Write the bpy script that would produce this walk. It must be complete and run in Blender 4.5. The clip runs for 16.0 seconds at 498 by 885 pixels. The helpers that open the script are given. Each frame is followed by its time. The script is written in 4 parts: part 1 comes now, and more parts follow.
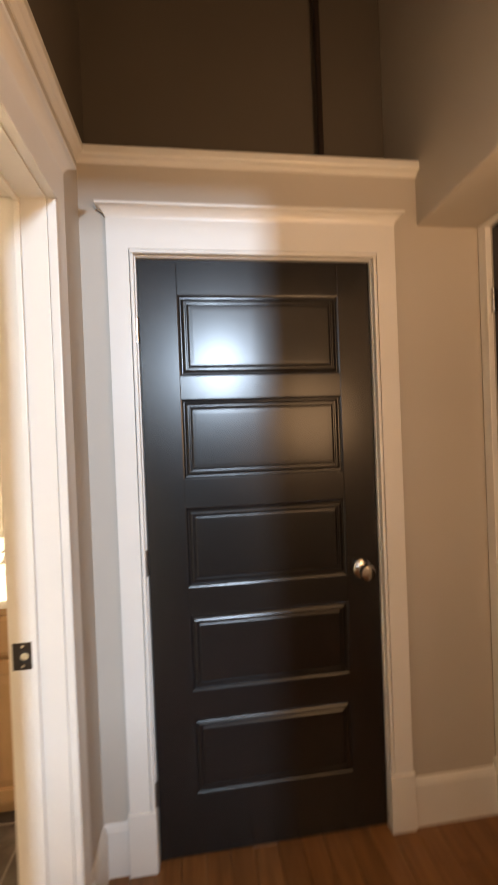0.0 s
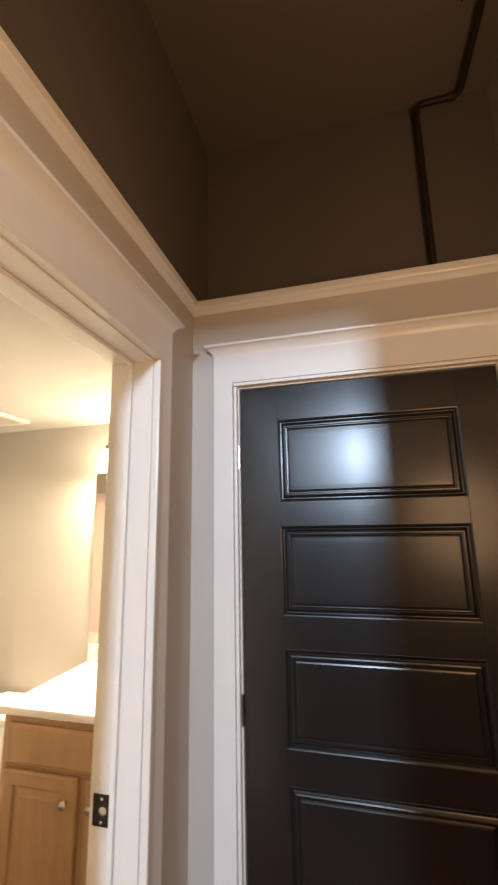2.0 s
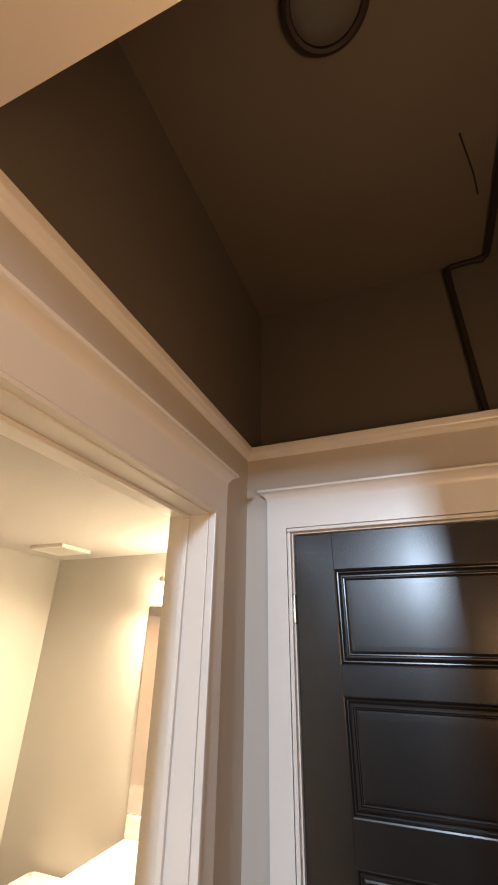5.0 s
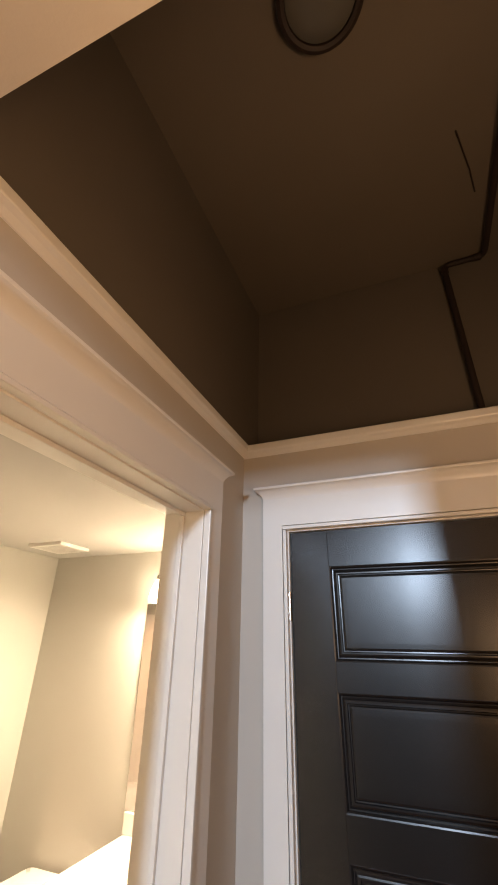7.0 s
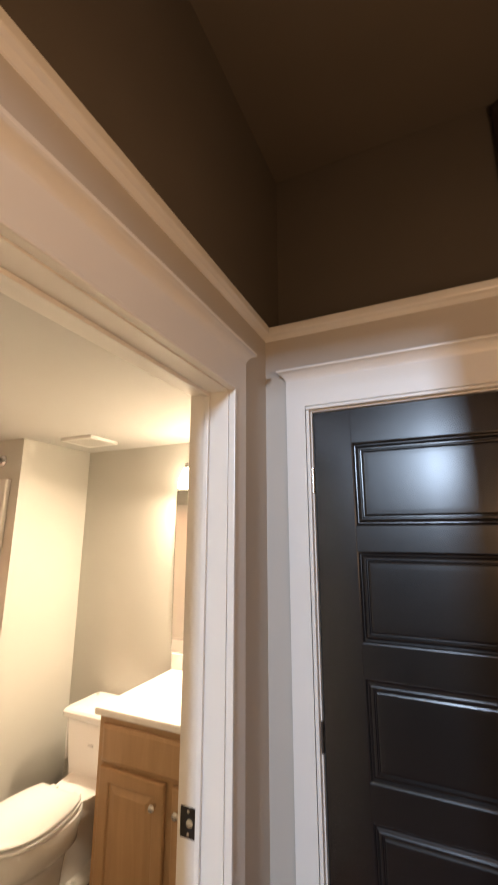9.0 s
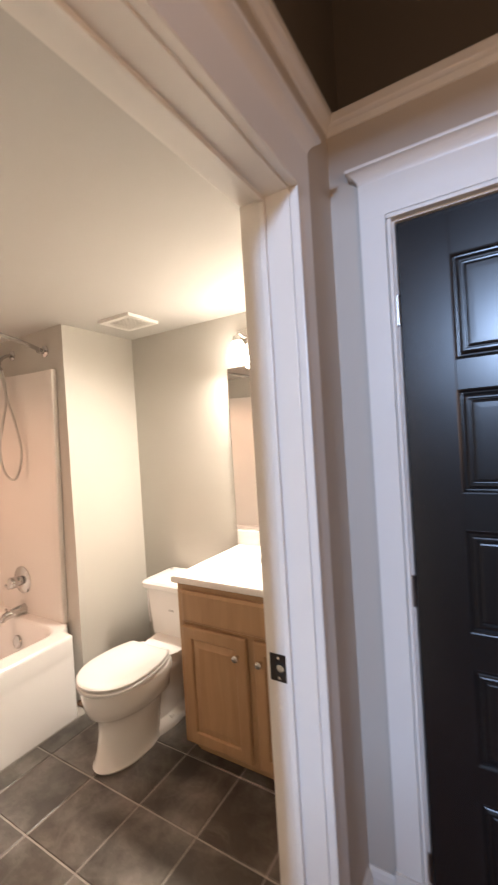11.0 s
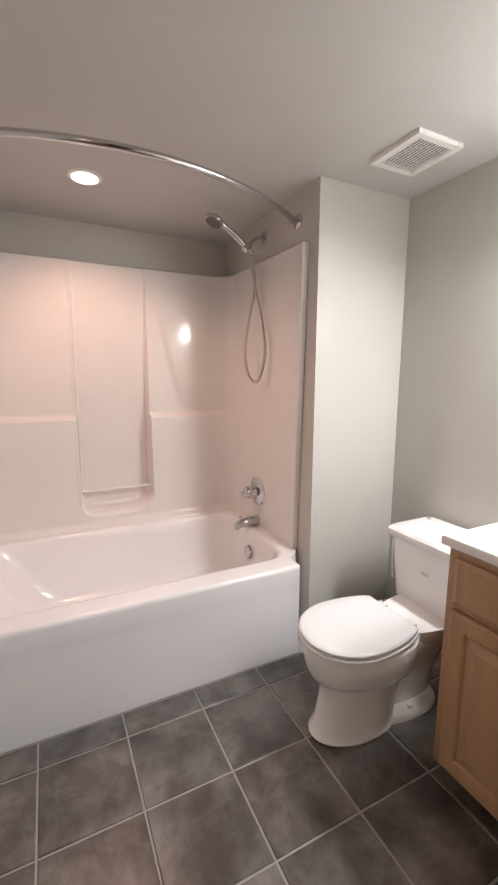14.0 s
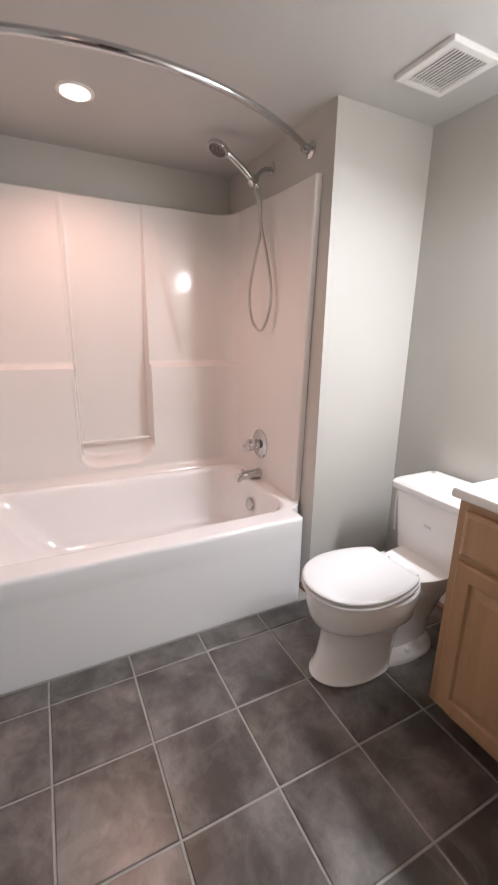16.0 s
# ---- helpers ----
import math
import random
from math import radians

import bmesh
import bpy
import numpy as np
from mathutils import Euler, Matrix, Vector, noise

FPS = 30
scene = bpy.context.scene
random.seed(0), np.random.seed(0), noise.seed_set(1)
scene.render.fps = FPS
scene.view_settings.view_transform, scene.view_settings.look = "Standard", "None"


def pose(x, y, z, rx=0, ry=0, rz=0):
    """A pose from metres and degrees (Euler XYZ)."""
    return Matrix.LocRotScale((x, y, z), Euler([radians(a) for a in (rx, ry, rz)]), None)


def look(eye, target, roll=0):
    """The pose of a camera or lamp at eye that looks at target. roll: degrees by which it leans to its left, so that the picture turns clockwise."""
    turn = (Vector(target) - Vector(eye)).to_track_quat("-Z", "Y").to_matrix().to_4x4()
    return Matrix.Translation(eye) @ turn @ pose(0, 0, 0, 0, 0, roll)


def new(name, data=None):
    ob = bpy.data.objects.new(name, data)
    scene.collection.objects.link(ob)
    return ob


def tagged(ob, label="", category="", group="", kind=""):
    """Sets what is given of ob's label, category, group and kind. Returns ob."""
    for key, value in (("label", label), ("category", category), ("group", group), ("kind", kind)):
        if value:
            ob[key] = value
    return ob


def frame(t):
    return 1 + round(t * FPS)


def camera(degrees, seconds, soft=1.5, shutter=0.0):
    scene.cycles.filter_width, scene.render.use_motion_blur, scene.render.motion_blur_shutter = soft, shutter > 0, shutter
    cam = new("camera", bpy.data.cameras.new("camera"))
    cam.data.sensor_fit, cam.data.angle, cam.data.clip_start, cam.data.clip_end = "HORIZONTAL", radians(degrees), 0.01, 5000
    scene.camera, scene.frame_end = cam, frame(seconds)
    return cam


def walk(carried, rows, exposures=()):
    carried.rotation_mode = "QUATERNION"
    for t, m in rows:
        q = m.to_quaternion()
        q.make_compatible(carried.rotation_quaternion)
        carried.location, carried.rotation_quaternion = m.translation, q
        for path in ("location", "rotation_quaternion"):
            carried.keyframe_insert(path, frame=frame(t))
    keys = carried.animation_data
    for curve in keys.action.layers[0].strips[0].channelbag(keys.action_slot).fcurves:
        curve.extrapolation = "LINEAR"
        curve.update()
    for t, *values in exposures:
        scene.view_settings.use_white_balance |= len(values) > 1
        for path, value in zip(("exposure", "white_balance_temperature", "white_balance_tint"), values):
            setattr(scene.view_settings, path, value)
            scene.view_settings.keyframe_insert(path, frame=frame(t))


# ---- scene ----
cam = camera(62.6, 16.0, soft=1.8, shutter=0.5)
PATH = [
    (0, (0.68, 0.691, 1.422), (0.931, 2.675, 1.407), -2.2),
    (0.5, (0.81, 0.701, 1.482), (0.961, 2.687, 1.659), 4.5),
    (1, (0.821, 0.702, 1.513), (0.828, 2.693, 1.695), -0.8),
    (1.5, (0.842, 0.741, 1.543), (0.697, 2.704, 1.897), 0.3),
    (2, (0.87, 0.761, 1.574), (0.387, 2.662, 1.966), -1.0),
    (2.5, (0.881, 0.742, 1.602), (0.313, 2.57, 2.182), 0.0),
    (3, (0.883, 0.72, 1.664), (0.29, 2.471, 2.429), 0.5),
    (3.5, (0.873, 0.724, 1.697), (0.134, 2.408, 2.483), 2.4),
    (4, (0.869, 0.693, 1.717), (0.076, 2.295, 2.614), 3.1),
    (4.5, (0.871, 0.707, 1.704), (0.123, 2.345, 2.574), 2.1),
    (5, (0.887, 0.71, 1.701), (0.214, 2.376, 2.579), 0.8),
    (7.5, (0.905, 0.719, 1.689), (0.22, 2.384, 2.561), 1.0),
    (8, (0.894, 0.721, 1.669), (0.172, 2.413, 2.455), 0.6),
    (10.5, (0.811, 0.772, 1.519), (-0.096, 2.555, 1.511), -1.0),
    (11, (0.713, 0.896, 1.473), (-0.32, 2.608, 1.452), -3.5),
    (11.5, (0.584, 1.044, 1.461), (-0.684, 2.588, 1.541), -2.6),
    (12, (0.521, 1.174, 1.429), (-1.056, 2.403, 1.492), -2.4),
    (12.5, (0.437, 1.277, 1.396), (-1.33, 2.212, 1.332), -0.4),
    (13, (0.347, 1.279, 1.371), (-1.478, 2.075, 1.187), 0.8),
    (13.5, (0.27, 1.27, 1.356), (-1.528, 2.117, 1.132), -0.9),
    (14, (0.203, 1.252, 1.328), (-1.569, 2.126, 1.018), 0.2),
    (14.5, (0.163, 1.252, 1.308), (-1.603, 2.121, 0.953), -1.2),
    (15, (0.164, 1.247, 1.306), (-1.6, 2.125, 0.965), 0.6),
    (15.5, (0.163, 1.244, 1.302), (-1.592, 2.119, 0.908), 0.8),
    (16, (0.149, 1.238, 1.296), (-1.575, 2.11, 0.777), 1.0),
]
# exposure and white balance along the way
EXPOSURES = [(0, 1.0, 7800, 11), (2, 0.72, 7300, 11), (4, 0.5, 7600, 12), (8.2, 0.5, 7600, 12), (10.3, 0.5, 6500, 15), (11.3, 0.40, 6100, 16), (12.2, 0.18, 5700, 17), (13, -0.02, 5250, 15), (14.5, 0.07, 5150, 14), (16, 0.12, 5000, 14)]
walk(cam, [(t, look(eye, target, roll)) for t, eye, target, roll in PATH], EXPOSURES)

# ---- world, large lights ----
world = bpy.data.worlds.new("world")
scene.world = world
world.use_nodes = True
world.node_tree.nodes["Background"].inputs[0].default_value = (0.55, 0.68, 0.9, 1)
world.node_tree.nodes["Background"].inputs[1].default_value = 0.3


def area_light(name, eye, target, sx, sy, watts, color):
    data = bpy.data.lights.new(name, "AREA")
    data.shape, data.size, data.size_y, data.energy, data.color = "RECTANGLE", sx, sy, watts, color
    ob = new(name, data)
    ob.matrix_world = look(eye, target)
    return ob


# daylight of the window at the end of the room behind the hall
area_light("window_daylight", (1.20, -4.93, 2.92), (1.0, 2.1, 1.8), 0.28, 0.62, 232, (0.50, 0.70, 1.0))
# unseen warm light behind the camera: an added upward panel and a soft point
area_light("hall_uplight", (1.36, 0.78, 1.72), (1.32, 0.95, 3.3), 0.30, 0.30, 4.0, (1.0, 0.64, 0.38))
warm = bpy.data.lights.new("hall_lamp", "POINT")
warm.energy, warm.color, warm.shadow_soft_size = 9.5, (1.0, 0.63, 0.37), 0.28
new("hall_lamp", warm).location = (1.50, 0.66, 1.56)

# light from the open undersides of the vanity shades
for lamp_x in (-0.47, -0.30, -0.13, 0.04):
    down = bpy.data.lights.new("vanity_bulb", "AREA")
    down.shape, down.size, down.energy, down.color = "DISK", 0.09, 6.9, (1.0, 0.86, 0.66)
    new("vanity_bulb", down).matrix_world = look((lamp_x, 2.798, 1.876), (lamp_x - 0.12, 2.45, 0.9))
# recessed lamp over the tub
can = bpy.data.lights.new("recessed_lamp", "SPOT")
can.energy, can.color, can.spot_size, can.spot_blend, can.shadow_soft_size = 42.0, (1.0, 0.52, 0.30), radians(146), 0.8, 0.05
new("recessed_lamp", can).matrix_world = look((-1.85, 1.465, 2.172), (-1.85, 1.4651, 0.0))

# ---- materials ----
def mat(name, color, rough=0.5, metal=0.0, var=0.06, scale=5.0, bump=0.0, bscale=120.0, spec=0.5, rvar=0.05, coat=0.0):
    m = bpy.data.materials.new(name)
    m.use_nodes = True
    n, l = m.node_tree.nodes, m.node_tree.links
    b = n["Principled BSDF"]
    b.inputs["Metallic"].default_value = metal
    b.inputs["Specular IOR Level"].default_value = spec
    b.inputs["Coat Weight"].default_value = coat
    b.inputs["Coat Roughness"].default_value = 0.06
    tc = n.new("ShaderNodeTexCoord")
    a = n.new("ShaderNodeTexNoise")
    a.inputs["Scale"].default_value, a.inputs["Detail"].default_value = scale, 5
    l.new(tc.outputs["Object"], a.inputs["Vector"])
    mix = n.new("ShaderNodeMix")
    mix.data_type = "RGBA"
    mix.inputs[6].default_value = (*[c * (1 - var) for c in color], 1)
    mix.inputs[7].default_value = (*[min(1, c * (1 + var)) for c in color], 1)
    l.new(a.outputs["Fac"], mix.inputs[0])
    l.new(mix.outputs[2], b.inputs["Base Color"])
    f = n.new("ShaderNodeTexNoise")
    f.inputs["Scale"].default_value, f.inputs["Detail"].default_value = bscale, 4
    l.new(tc.outputs["Object"], f.inputs["Vector"])
    r = n.new("ShaderNodeMapRange")
    r.inputs["To Min"].default_value, r.inputs["To Max"].default_value = max(0.02, rough - rvar), min(1, rough + rvar)
    l.new(a.outputs["Fac"], r.inputs["Value"])
    l.new(r.outputs[0], b.inputs["Roughness"])
    if bump:
        bp = n.new("ShaderNodeBump")
        bp.inputs["Strength"].default_value, bp.inputs["Distance"].default_value = bump, 0.002
        l.new(f.outputs["Fac"], bp.inputs["Height"])
        l.new(bp.outputs[0], b.inputs["Normal"])
    return m


def streaked(name, dark, light, rough, stretch, scale, per_piece=0.0, bump=0.05):
    """Wood grain: stretched noise, with an optional shift of tone and place for each piece."""
    m = mat(name, light, rough)
    n, l = m.node_tree.nodes, m.node_tree.links
    b = n["Principled BSDF"]
    tc = n.new("ShaderNodeTexCoord")
    info = n.new("ShaderNodeObjectInfo")
    shift = n.new("ShaderNodeVectorMath")
    shift.operation = "MULTIPLY_ADD"
    comb = n.new("ShaderNodeCombineXYZ")
    for k in range(3):
        l.new(info.outputs["Random"], comb.inputs[k])
    l.new(comb.outputs[0], shift.inputs[0])
    shift.inputs[1].default_value = (37, 53, 71) if per_piece else (0, 0, 0)
    l.new(tc.outputs["Object"], shift.inputs[2])
    mp = n.new("ShaderNodeMapping")
    mp.inputs["Scale"].default_value = stretch
    l.new(shift.outputs[0], mp.inputs["Vector"])
    a = n.new("ShaderNodeTexNoise")
    a.inputs["Scale"].default_value, a.inputs["Detail"].default_value, a.inputs["Distortion"].default_value = scale, 6, 0.6
    l.new(mp.outputs[0], a.inputs["Vector"])
    ramp = n.new("ShaderNodeValToRGB")
    ramp.color_ramp.elements[0].position, ramp.color_ramp.elements[0].color = 0.3, (*dark, 1)
    ramp.color_ramp.elements[1].position, ramp.color_ramp.elements[1].color = 0.7, (*light, 1)
    l.new(a.outputs["Fac"], ramp.inputs[0])
    hsv = n.new("ShaderNodeHueSaturation")
    val = n.new("ShaderNodeMapRange")
    val.inputs["To Min"].default_value, val.inputs["To Max"].default_value = 1 - per_piece, 1 + per_piece
    l.new(info.outputs["Random"], val.inputs["Value"])
    l.new(val.outputs[0], hsv.inputs["Value"])
    l.new(ramp.outputs[0], hsv.inputs["Color"])
    l.new(hsv.outputs[0], b.inputs["Base Color"])
    bp = n.new("ShaderNodeBump")
    bp.inputs["Strength"].default_value, bp.inputs["Distance"].default_value = bump, 0.002
    l.new(a.outputs["Fac"], bp.inputs["Height"])
    l.new(bp.outputs[0], b.inputs["Normal"])
    return m


def glow(name, color, strength):
    m = bpy.data.materials.new(name)
    m.use_nodes = True
    b = m.node_tree.nodes["Principled BSDF"]
    b.inputs["Base Color"].default_value = (0.9, 0.88, 0.84, 1)
    b.inputs["Emission Color"].default_value = (*color, 1)
    b.inputs["Emission Strength"].default_value = strength
    return m


M_WALL = mat("greige_wall_paint", (0.53, 0.485, 0.425), 0.55, var=0.03, scale=2.5, bump=0.12, bscale=260)
M_BATHWALL = mat("grey_bath_paint", (0.53, 0.515, 0.475), 0.5, var=0.03, scale=2.5, bump=0.12, bscale=260)
M_CEIL = mat("ceiling_paint", (0.54, 0.53, 0.51), 0.7, var=0.03, scale=2, bump=0.2, bscale=220)
M_BEAM = mat("soffit_paint", (0.62, 0.57, 0.50), 0.6, var=0.03, scale=2, bump=0.15, bscale=220)
M_DARK = mat("dark_brown_paint", (0.130, 0.111, 0.090), 0.8, var=0.10, scale=3, bump=0.2, bscale=90)
M_DARKCEIL = mat("dark_brown_ceiling_paint", (0.138, 0.115, 0.091), 0.8, var=0.10, scale=3, bump=0.2, bscale=90)
M_TRIM = mat("white_trim_paint", (0.78, 0.76, 0.72), 0.32, var=0.03, scale=7, bump=0.06, bscale=60)
M_BLACK = mat("black_door_paint", (0.012, 0.011, 0.011), 0.25, var=0.2, scale=3, bump=0.02, bscale=40, spec=0.5, rvar=0.02)
M_CHROME = mat("brushed_nickel", (0.62, 0.60, 0.57), 0.22, 1.0, var=0.05, scale=20)
M_BRIGHT = mat("polished_chrome", (0.58, 0.58, 0.58), 0.10, 1.0, var=0.03, scale=20)
M_STEEL = mat("dull_steel", (0.20, 0.185, 0.175), 0.38, 1.0, var=0.12, scale=40)
M_BRONZE = mat("dark_bronze_plate", (0.055, 0.048, 0.046), 0.36, 1.0, var=0.15, scale=40)
M_HOLE = mat("dark_recess", (0.02, 0.02, 0.02), 0.8)
M_PORC = mat("white_porcelain", (0.86, 0.865, 0.86), 0.10, var=0.02, scale=4, coat=0.4)
M_SEAT = mat("white_plastic_seat", (0.76, 0.77, 0.775), 0.22, var=0.02, scale=4)
M_ACRYL = mat("white_acrylic_surround", (0.75, 0.72, 0.69), 0.10, var=0.02, scale=3, rvar=0.02)
M_TUB = mat("white_enamel_tub", (0.83, 0.825, 0.825), 0.16, var=0.02, scale=3, coat=0.2)
M_TOP = mat("white_cultured_marble", (0.75, 0.74, 0.71), 0.14, var=0.03, scale=6, coat=0.3)
M_PIPE = mat("black_painted_pipe", (0.022, 0.012, 0.009), 0.65, var=0.2, scale=25, bump=0.2)
M_FAN = mat("white_grille_plastic", (0.78, 0.77, 0.74), 0.45, var=0.03, scale=9)
M_GROUT = mat("pale_grey_grout", (0.35, 0.33, 0.305), 0.85, var=0.15, scale=30, bump=0.4, bscale=300)
M_HOSE = mat("metal_shower_hose", (0.5, 0.49, 0.47), 0.3, 0.9, var=0.1, scale=200)
M_GLASSDULL = mat("grey_unlit_diffuser", (0.10, 0.095, 0.08), 0.4, var=0.1, scale=12)
M_CAB = streaked("maple_cabinet", (0.37, 0.23, 0.118), (0.43, 0.275, 0.148), 0.38, (9, 9, 0.9), 4.0, 0.0, 0.03)
M_FLOOR = streaked("oak_floor_boards", (0.16, 0.068, 0.022), (0.27, 0.125, 0.045), 0.32, (14, 1.0, 1), 4.0, 0.12)
M_SHOE = streaked("brown_shoe_moulding", (0.15, 0.075, 0.04), (0.22, 0.115, 0.06), 0.45, (3, 3, 3), 8.0)
M_SHADE = glow("lit_frosted_glass", (1.0, 0.86, 0.66), 21.0)
M_BULB = glow("lit_recessed_lamp", (1.0, 0.72, 0.45), 2.8)

# slate-look tile: clouded veins, each tile with its own patch of pattern
M_TILE = mat("dark_grey_slate_tile", (0.1, 0.09, 0.08), 0.31)
_n, _l = M_TILE.node_tree.nodes, M_TILE.node_tree.links
_tc, _info, _cm = _n.new("ShaderNodeTexCoord"), _n.new("ShaderNodeObjectInfo"), _n.new("ShaderNodeCombineXYZ")
_sh = _n.new("ShaderNodeVectorMath")
_sh.operation = "MULTIPLY_ADD"
for _k in range(3):
    _l.new(_info.outputs["Random"], _cm.inputs[_k])
_l.new(_cm.outputs[0], _sh.inputs[0])
_sh.inputs[1].default_value = (41, 67, 29)
_l.new(_tc.outputs["Object"], _sh.inputs[2])


def _noise(scale, detail, rough, distortion):
    node = _n.new("ShaderNodeTexNoise")
    node.inputs["Scale"].default_value, node.inputs["Detail"].default_value = scale, detail
    node.inputs["Roughness"].default_value, node.inputs["Distortion"].default_value = rough, distortion
    _l.new(_sh.outputs[0], node.inputs["Vector"])
    return node.outputs["Fac"]


def _math(op, a, b):
    node = _n.new("ShaderNodeMath")
    node.operation = op
    for k, v in enumerate((a, b)):
        if isinstance(v, (int, float)):
            node.inputs[k].default_value = v
        else:
            _l.new(v, node.inputs[k])
    return node.outputs[0]


def _ramp(value, *stops):
    node = _n.new("ShaderNodeValToRGB")
    e = node.color_ramp.elements
    while len(e) < len(stops):
        e.new(0.5)
    for k, (pos, col) in enumerate(stops):
        e[k].position, e[k].color = pos, (*col, 1)
    _l.new(value, node.inputs[0])
    return node.outputs[0]


def _blend(kind, factor, a, b):
    node = _n.new("ShaderNodeMix")
    node.data_type, node.blend_type = "RGBA", kind
    if isinstance(factor, float):
        node.inputs[0].default_value = factor
    else:
        _l.new(factor, node.inputs[0])
    _l.new(a, node.inputs[6])
    _l.new(b, node.inputs[7])
    return node.outputs[2]


# cleft layers: a warped noise cut into terraces, each layer a little lighter than the next
_lay = _noise(5.6, 7, 0.57, 0.22)
_terr = _math("ADD", _math("MULTIPLY", _math("SNAP", _lay, 0.045), 0.8), _math("MULTIPLY", _lay, 0.2))
_col = _ramp(_terr, (0.36, (0.062, 0.055, 0.049)), (0.46, (0.100, 0.090, 0.081)), (0.54, (0.140, 0.128, 0.117)), (0.64, (0.205, 0.190, 0.176)))
# rusty patches, fine grain and thin pale veins
_rust = _ramp(_noise(2.2, 4, 0.5, 0.4), (0.50, (0.5, 0.5, 0.5)), (0.70, (0.56, 0.49, 0.43)))
_col = _blend("OVERLAY", 0.55, _col, _rust)
_col = _blend("OVERLAY", 0.35, _col, _ramp(_noise(26.0, 8, 0.65, 0.3), (0.3, (0.32, 0.32, 0.32)), (0.7, (0.68, 0.68, 0.68))))
_vein = _math("ABSOLUTE", _math("SUBTRACT", _noise(2.6, 4, 0.5, 1.1), 0.5), 0.0)
_col = _blend("MIX", _ramp(_vein, (0.0, (0.22, 0.22, 0.22)), (0.035, (0.0, 0.0, 0.0))), _col, _ramp(_lay, (0.0, (0.21, 0.197, 0.185)), (1.0, (0.21, 0.197, 0.185))))
_l.new(_col, _n["Principled BSDF"].inputs["Base Color"])
_n["Principled BSDF"].inputs["Specular IOR Level"].default_value = 0.62
_bp = _n.new("ShaderNodeBump")
_bp.inputs["Strength"].default_value, _bp.inputs["Distance"].default_value = 0.30, 0.003
_l.new(_math("ADD", _terr, _math("MULTIPLY", _noise(26.0, 8, 0.65, 0.3), 0.10)), _bp.inputs["Height"])
_l.new(_bp.outputs[0], _n["Principled BSDF"].inputs["Normal"])

# ---- mesh helpers ----
ORIGIN = {}


def thing(name, at, label="", category="", group="", kind=""):
    ob = new(name)
    ob.empty_display_size = 0.1
    ob.location = at
    ORIGIN[ob.name] = Vector(at)
    return tagged(ob, label, category, group, kind)


def part(name, bm, material, parent=None, label="", smooth=False):
    """Links a bmesh, given in world metres, as one mesh object under a thing or a part."""
    base = ORIGIN.get(parent.name, Vector((0, 0, 0))) if parent else Vector((0, 0, 0))
    bmesh.ops.recalc_face_normals(bm, faces=bm.faces)
    me = bpy.data.meshes.new(name)
    bmesh.ops.translate(bm, verts=bm.verts, vec=-base)
    bm.to_mesh(me)
    bm.free()
    me.materials.append(material)
    if smooth:
        for p in me.polygons:
            p.use_smooth = True
        me.set_sharp_from_angle(angle=radians(40))
    ob = new(name, me)
    if parent:
        ob.parent = parent
    ORIGIN[ob.name] = base
    return tagged(ob, label)


def solid(name, bm, material, label="", category="", kind="", smooth=False, group=""):
    return tagged(part(name, bm, material, None, label, smooth), label, category, group, kind)


def box(bm, x0, x1, y0, y1, z0, z1, bevel=0.0, segs=2):
    v = [bm.verts.new(p) for p in ((x0, y0, z0), (x1, y0, z0), (x1, y1, z0), (x0, y1, z0), (x0, y0, z1), (x1, y0, z1), (x1, y1, z1), (x0, y1, z1))]
    f = [bm.faces.new([v[i] for i in q]) for q in ((0, 3, 2, 1), (4, 5, 6, 7), (0, 1, 5, 4), (1, 2, 6, 5), (2, 3, 7, 6), (3, 0, 4, 7))]
    if bevel:
        edges = list({e for q in f for e in q.edges})
        bmesh.ops.bevel(bm, geom=edges, offset=bevel, segments=segs, profile=0.6, affect="EDGES")
    return bm


def boxes(*specs, bevel=0.0):
    bm = bmesh.new()
    for s in specs:
        box(bm, *s, bevel=bevel)
    return bm


def loft(rings, cap0=True, cap1=True, bm=None):
    bm = bm or bmesh.new()
    rows = [[bm.verts.new(p) for p in r] for r in rings]
    n = len(rows[0])
    for a, b in zip(rows, rows[1:]):
        for i in range(n):
            bm.faces.new((a[i], a[(i + 1) % n], b[(i + 1) % n], b[i]))
    if cap0:
        bm.faces.new(rows[0])
    if cap1:
        bm.faces.new(rows[-1])
    return bm


def sweep(path, radius, n=12, bm=None, caps=True):
    """A round tube along a list of points; radius a number or one for each point."""
    pts = [Vector(p) for p in path]
    rad = radius if isinstance(radius, (list, tuple)) else [radius] * len(pts)
    rings = []
    side = None
    for i, p in enumerate(pts):
        d = (pts[min(i + 1, len(pts) - 1)] - pts[max(i - 1, 0)]).normalized()
        if side is None:
            side = d.orthogonal().normalized()
        side = (side - d * side.dot(d)).normalized()
        up = d.cross(side)
        rings.append([p + rad[i] * (math.cos(2 * math.pi * k / n) * side + math.sin(2 * math.pi * k / n) * up) for k in range(n)])
    return loft(rings, caps, caps, bm)


def rounded(pts, r=0.04, n=6):
    """A polyline with its inner corners rounded."""
    p = [Vector(q) for q in pts]
    out = [p[0]]
    for a, b, c in zip(p, p[1:], p[2:]):
        u, w = (a - b).normalized() * r, (c - b).normalized() * r
        for k in range(n + 1):
            t = k / n
            out.append((1 - t) ** 2 * (b + u) + 2 * t * (1 - t) * b + t ** 2 * (b + w))
    out.append(p[-1])
    return out


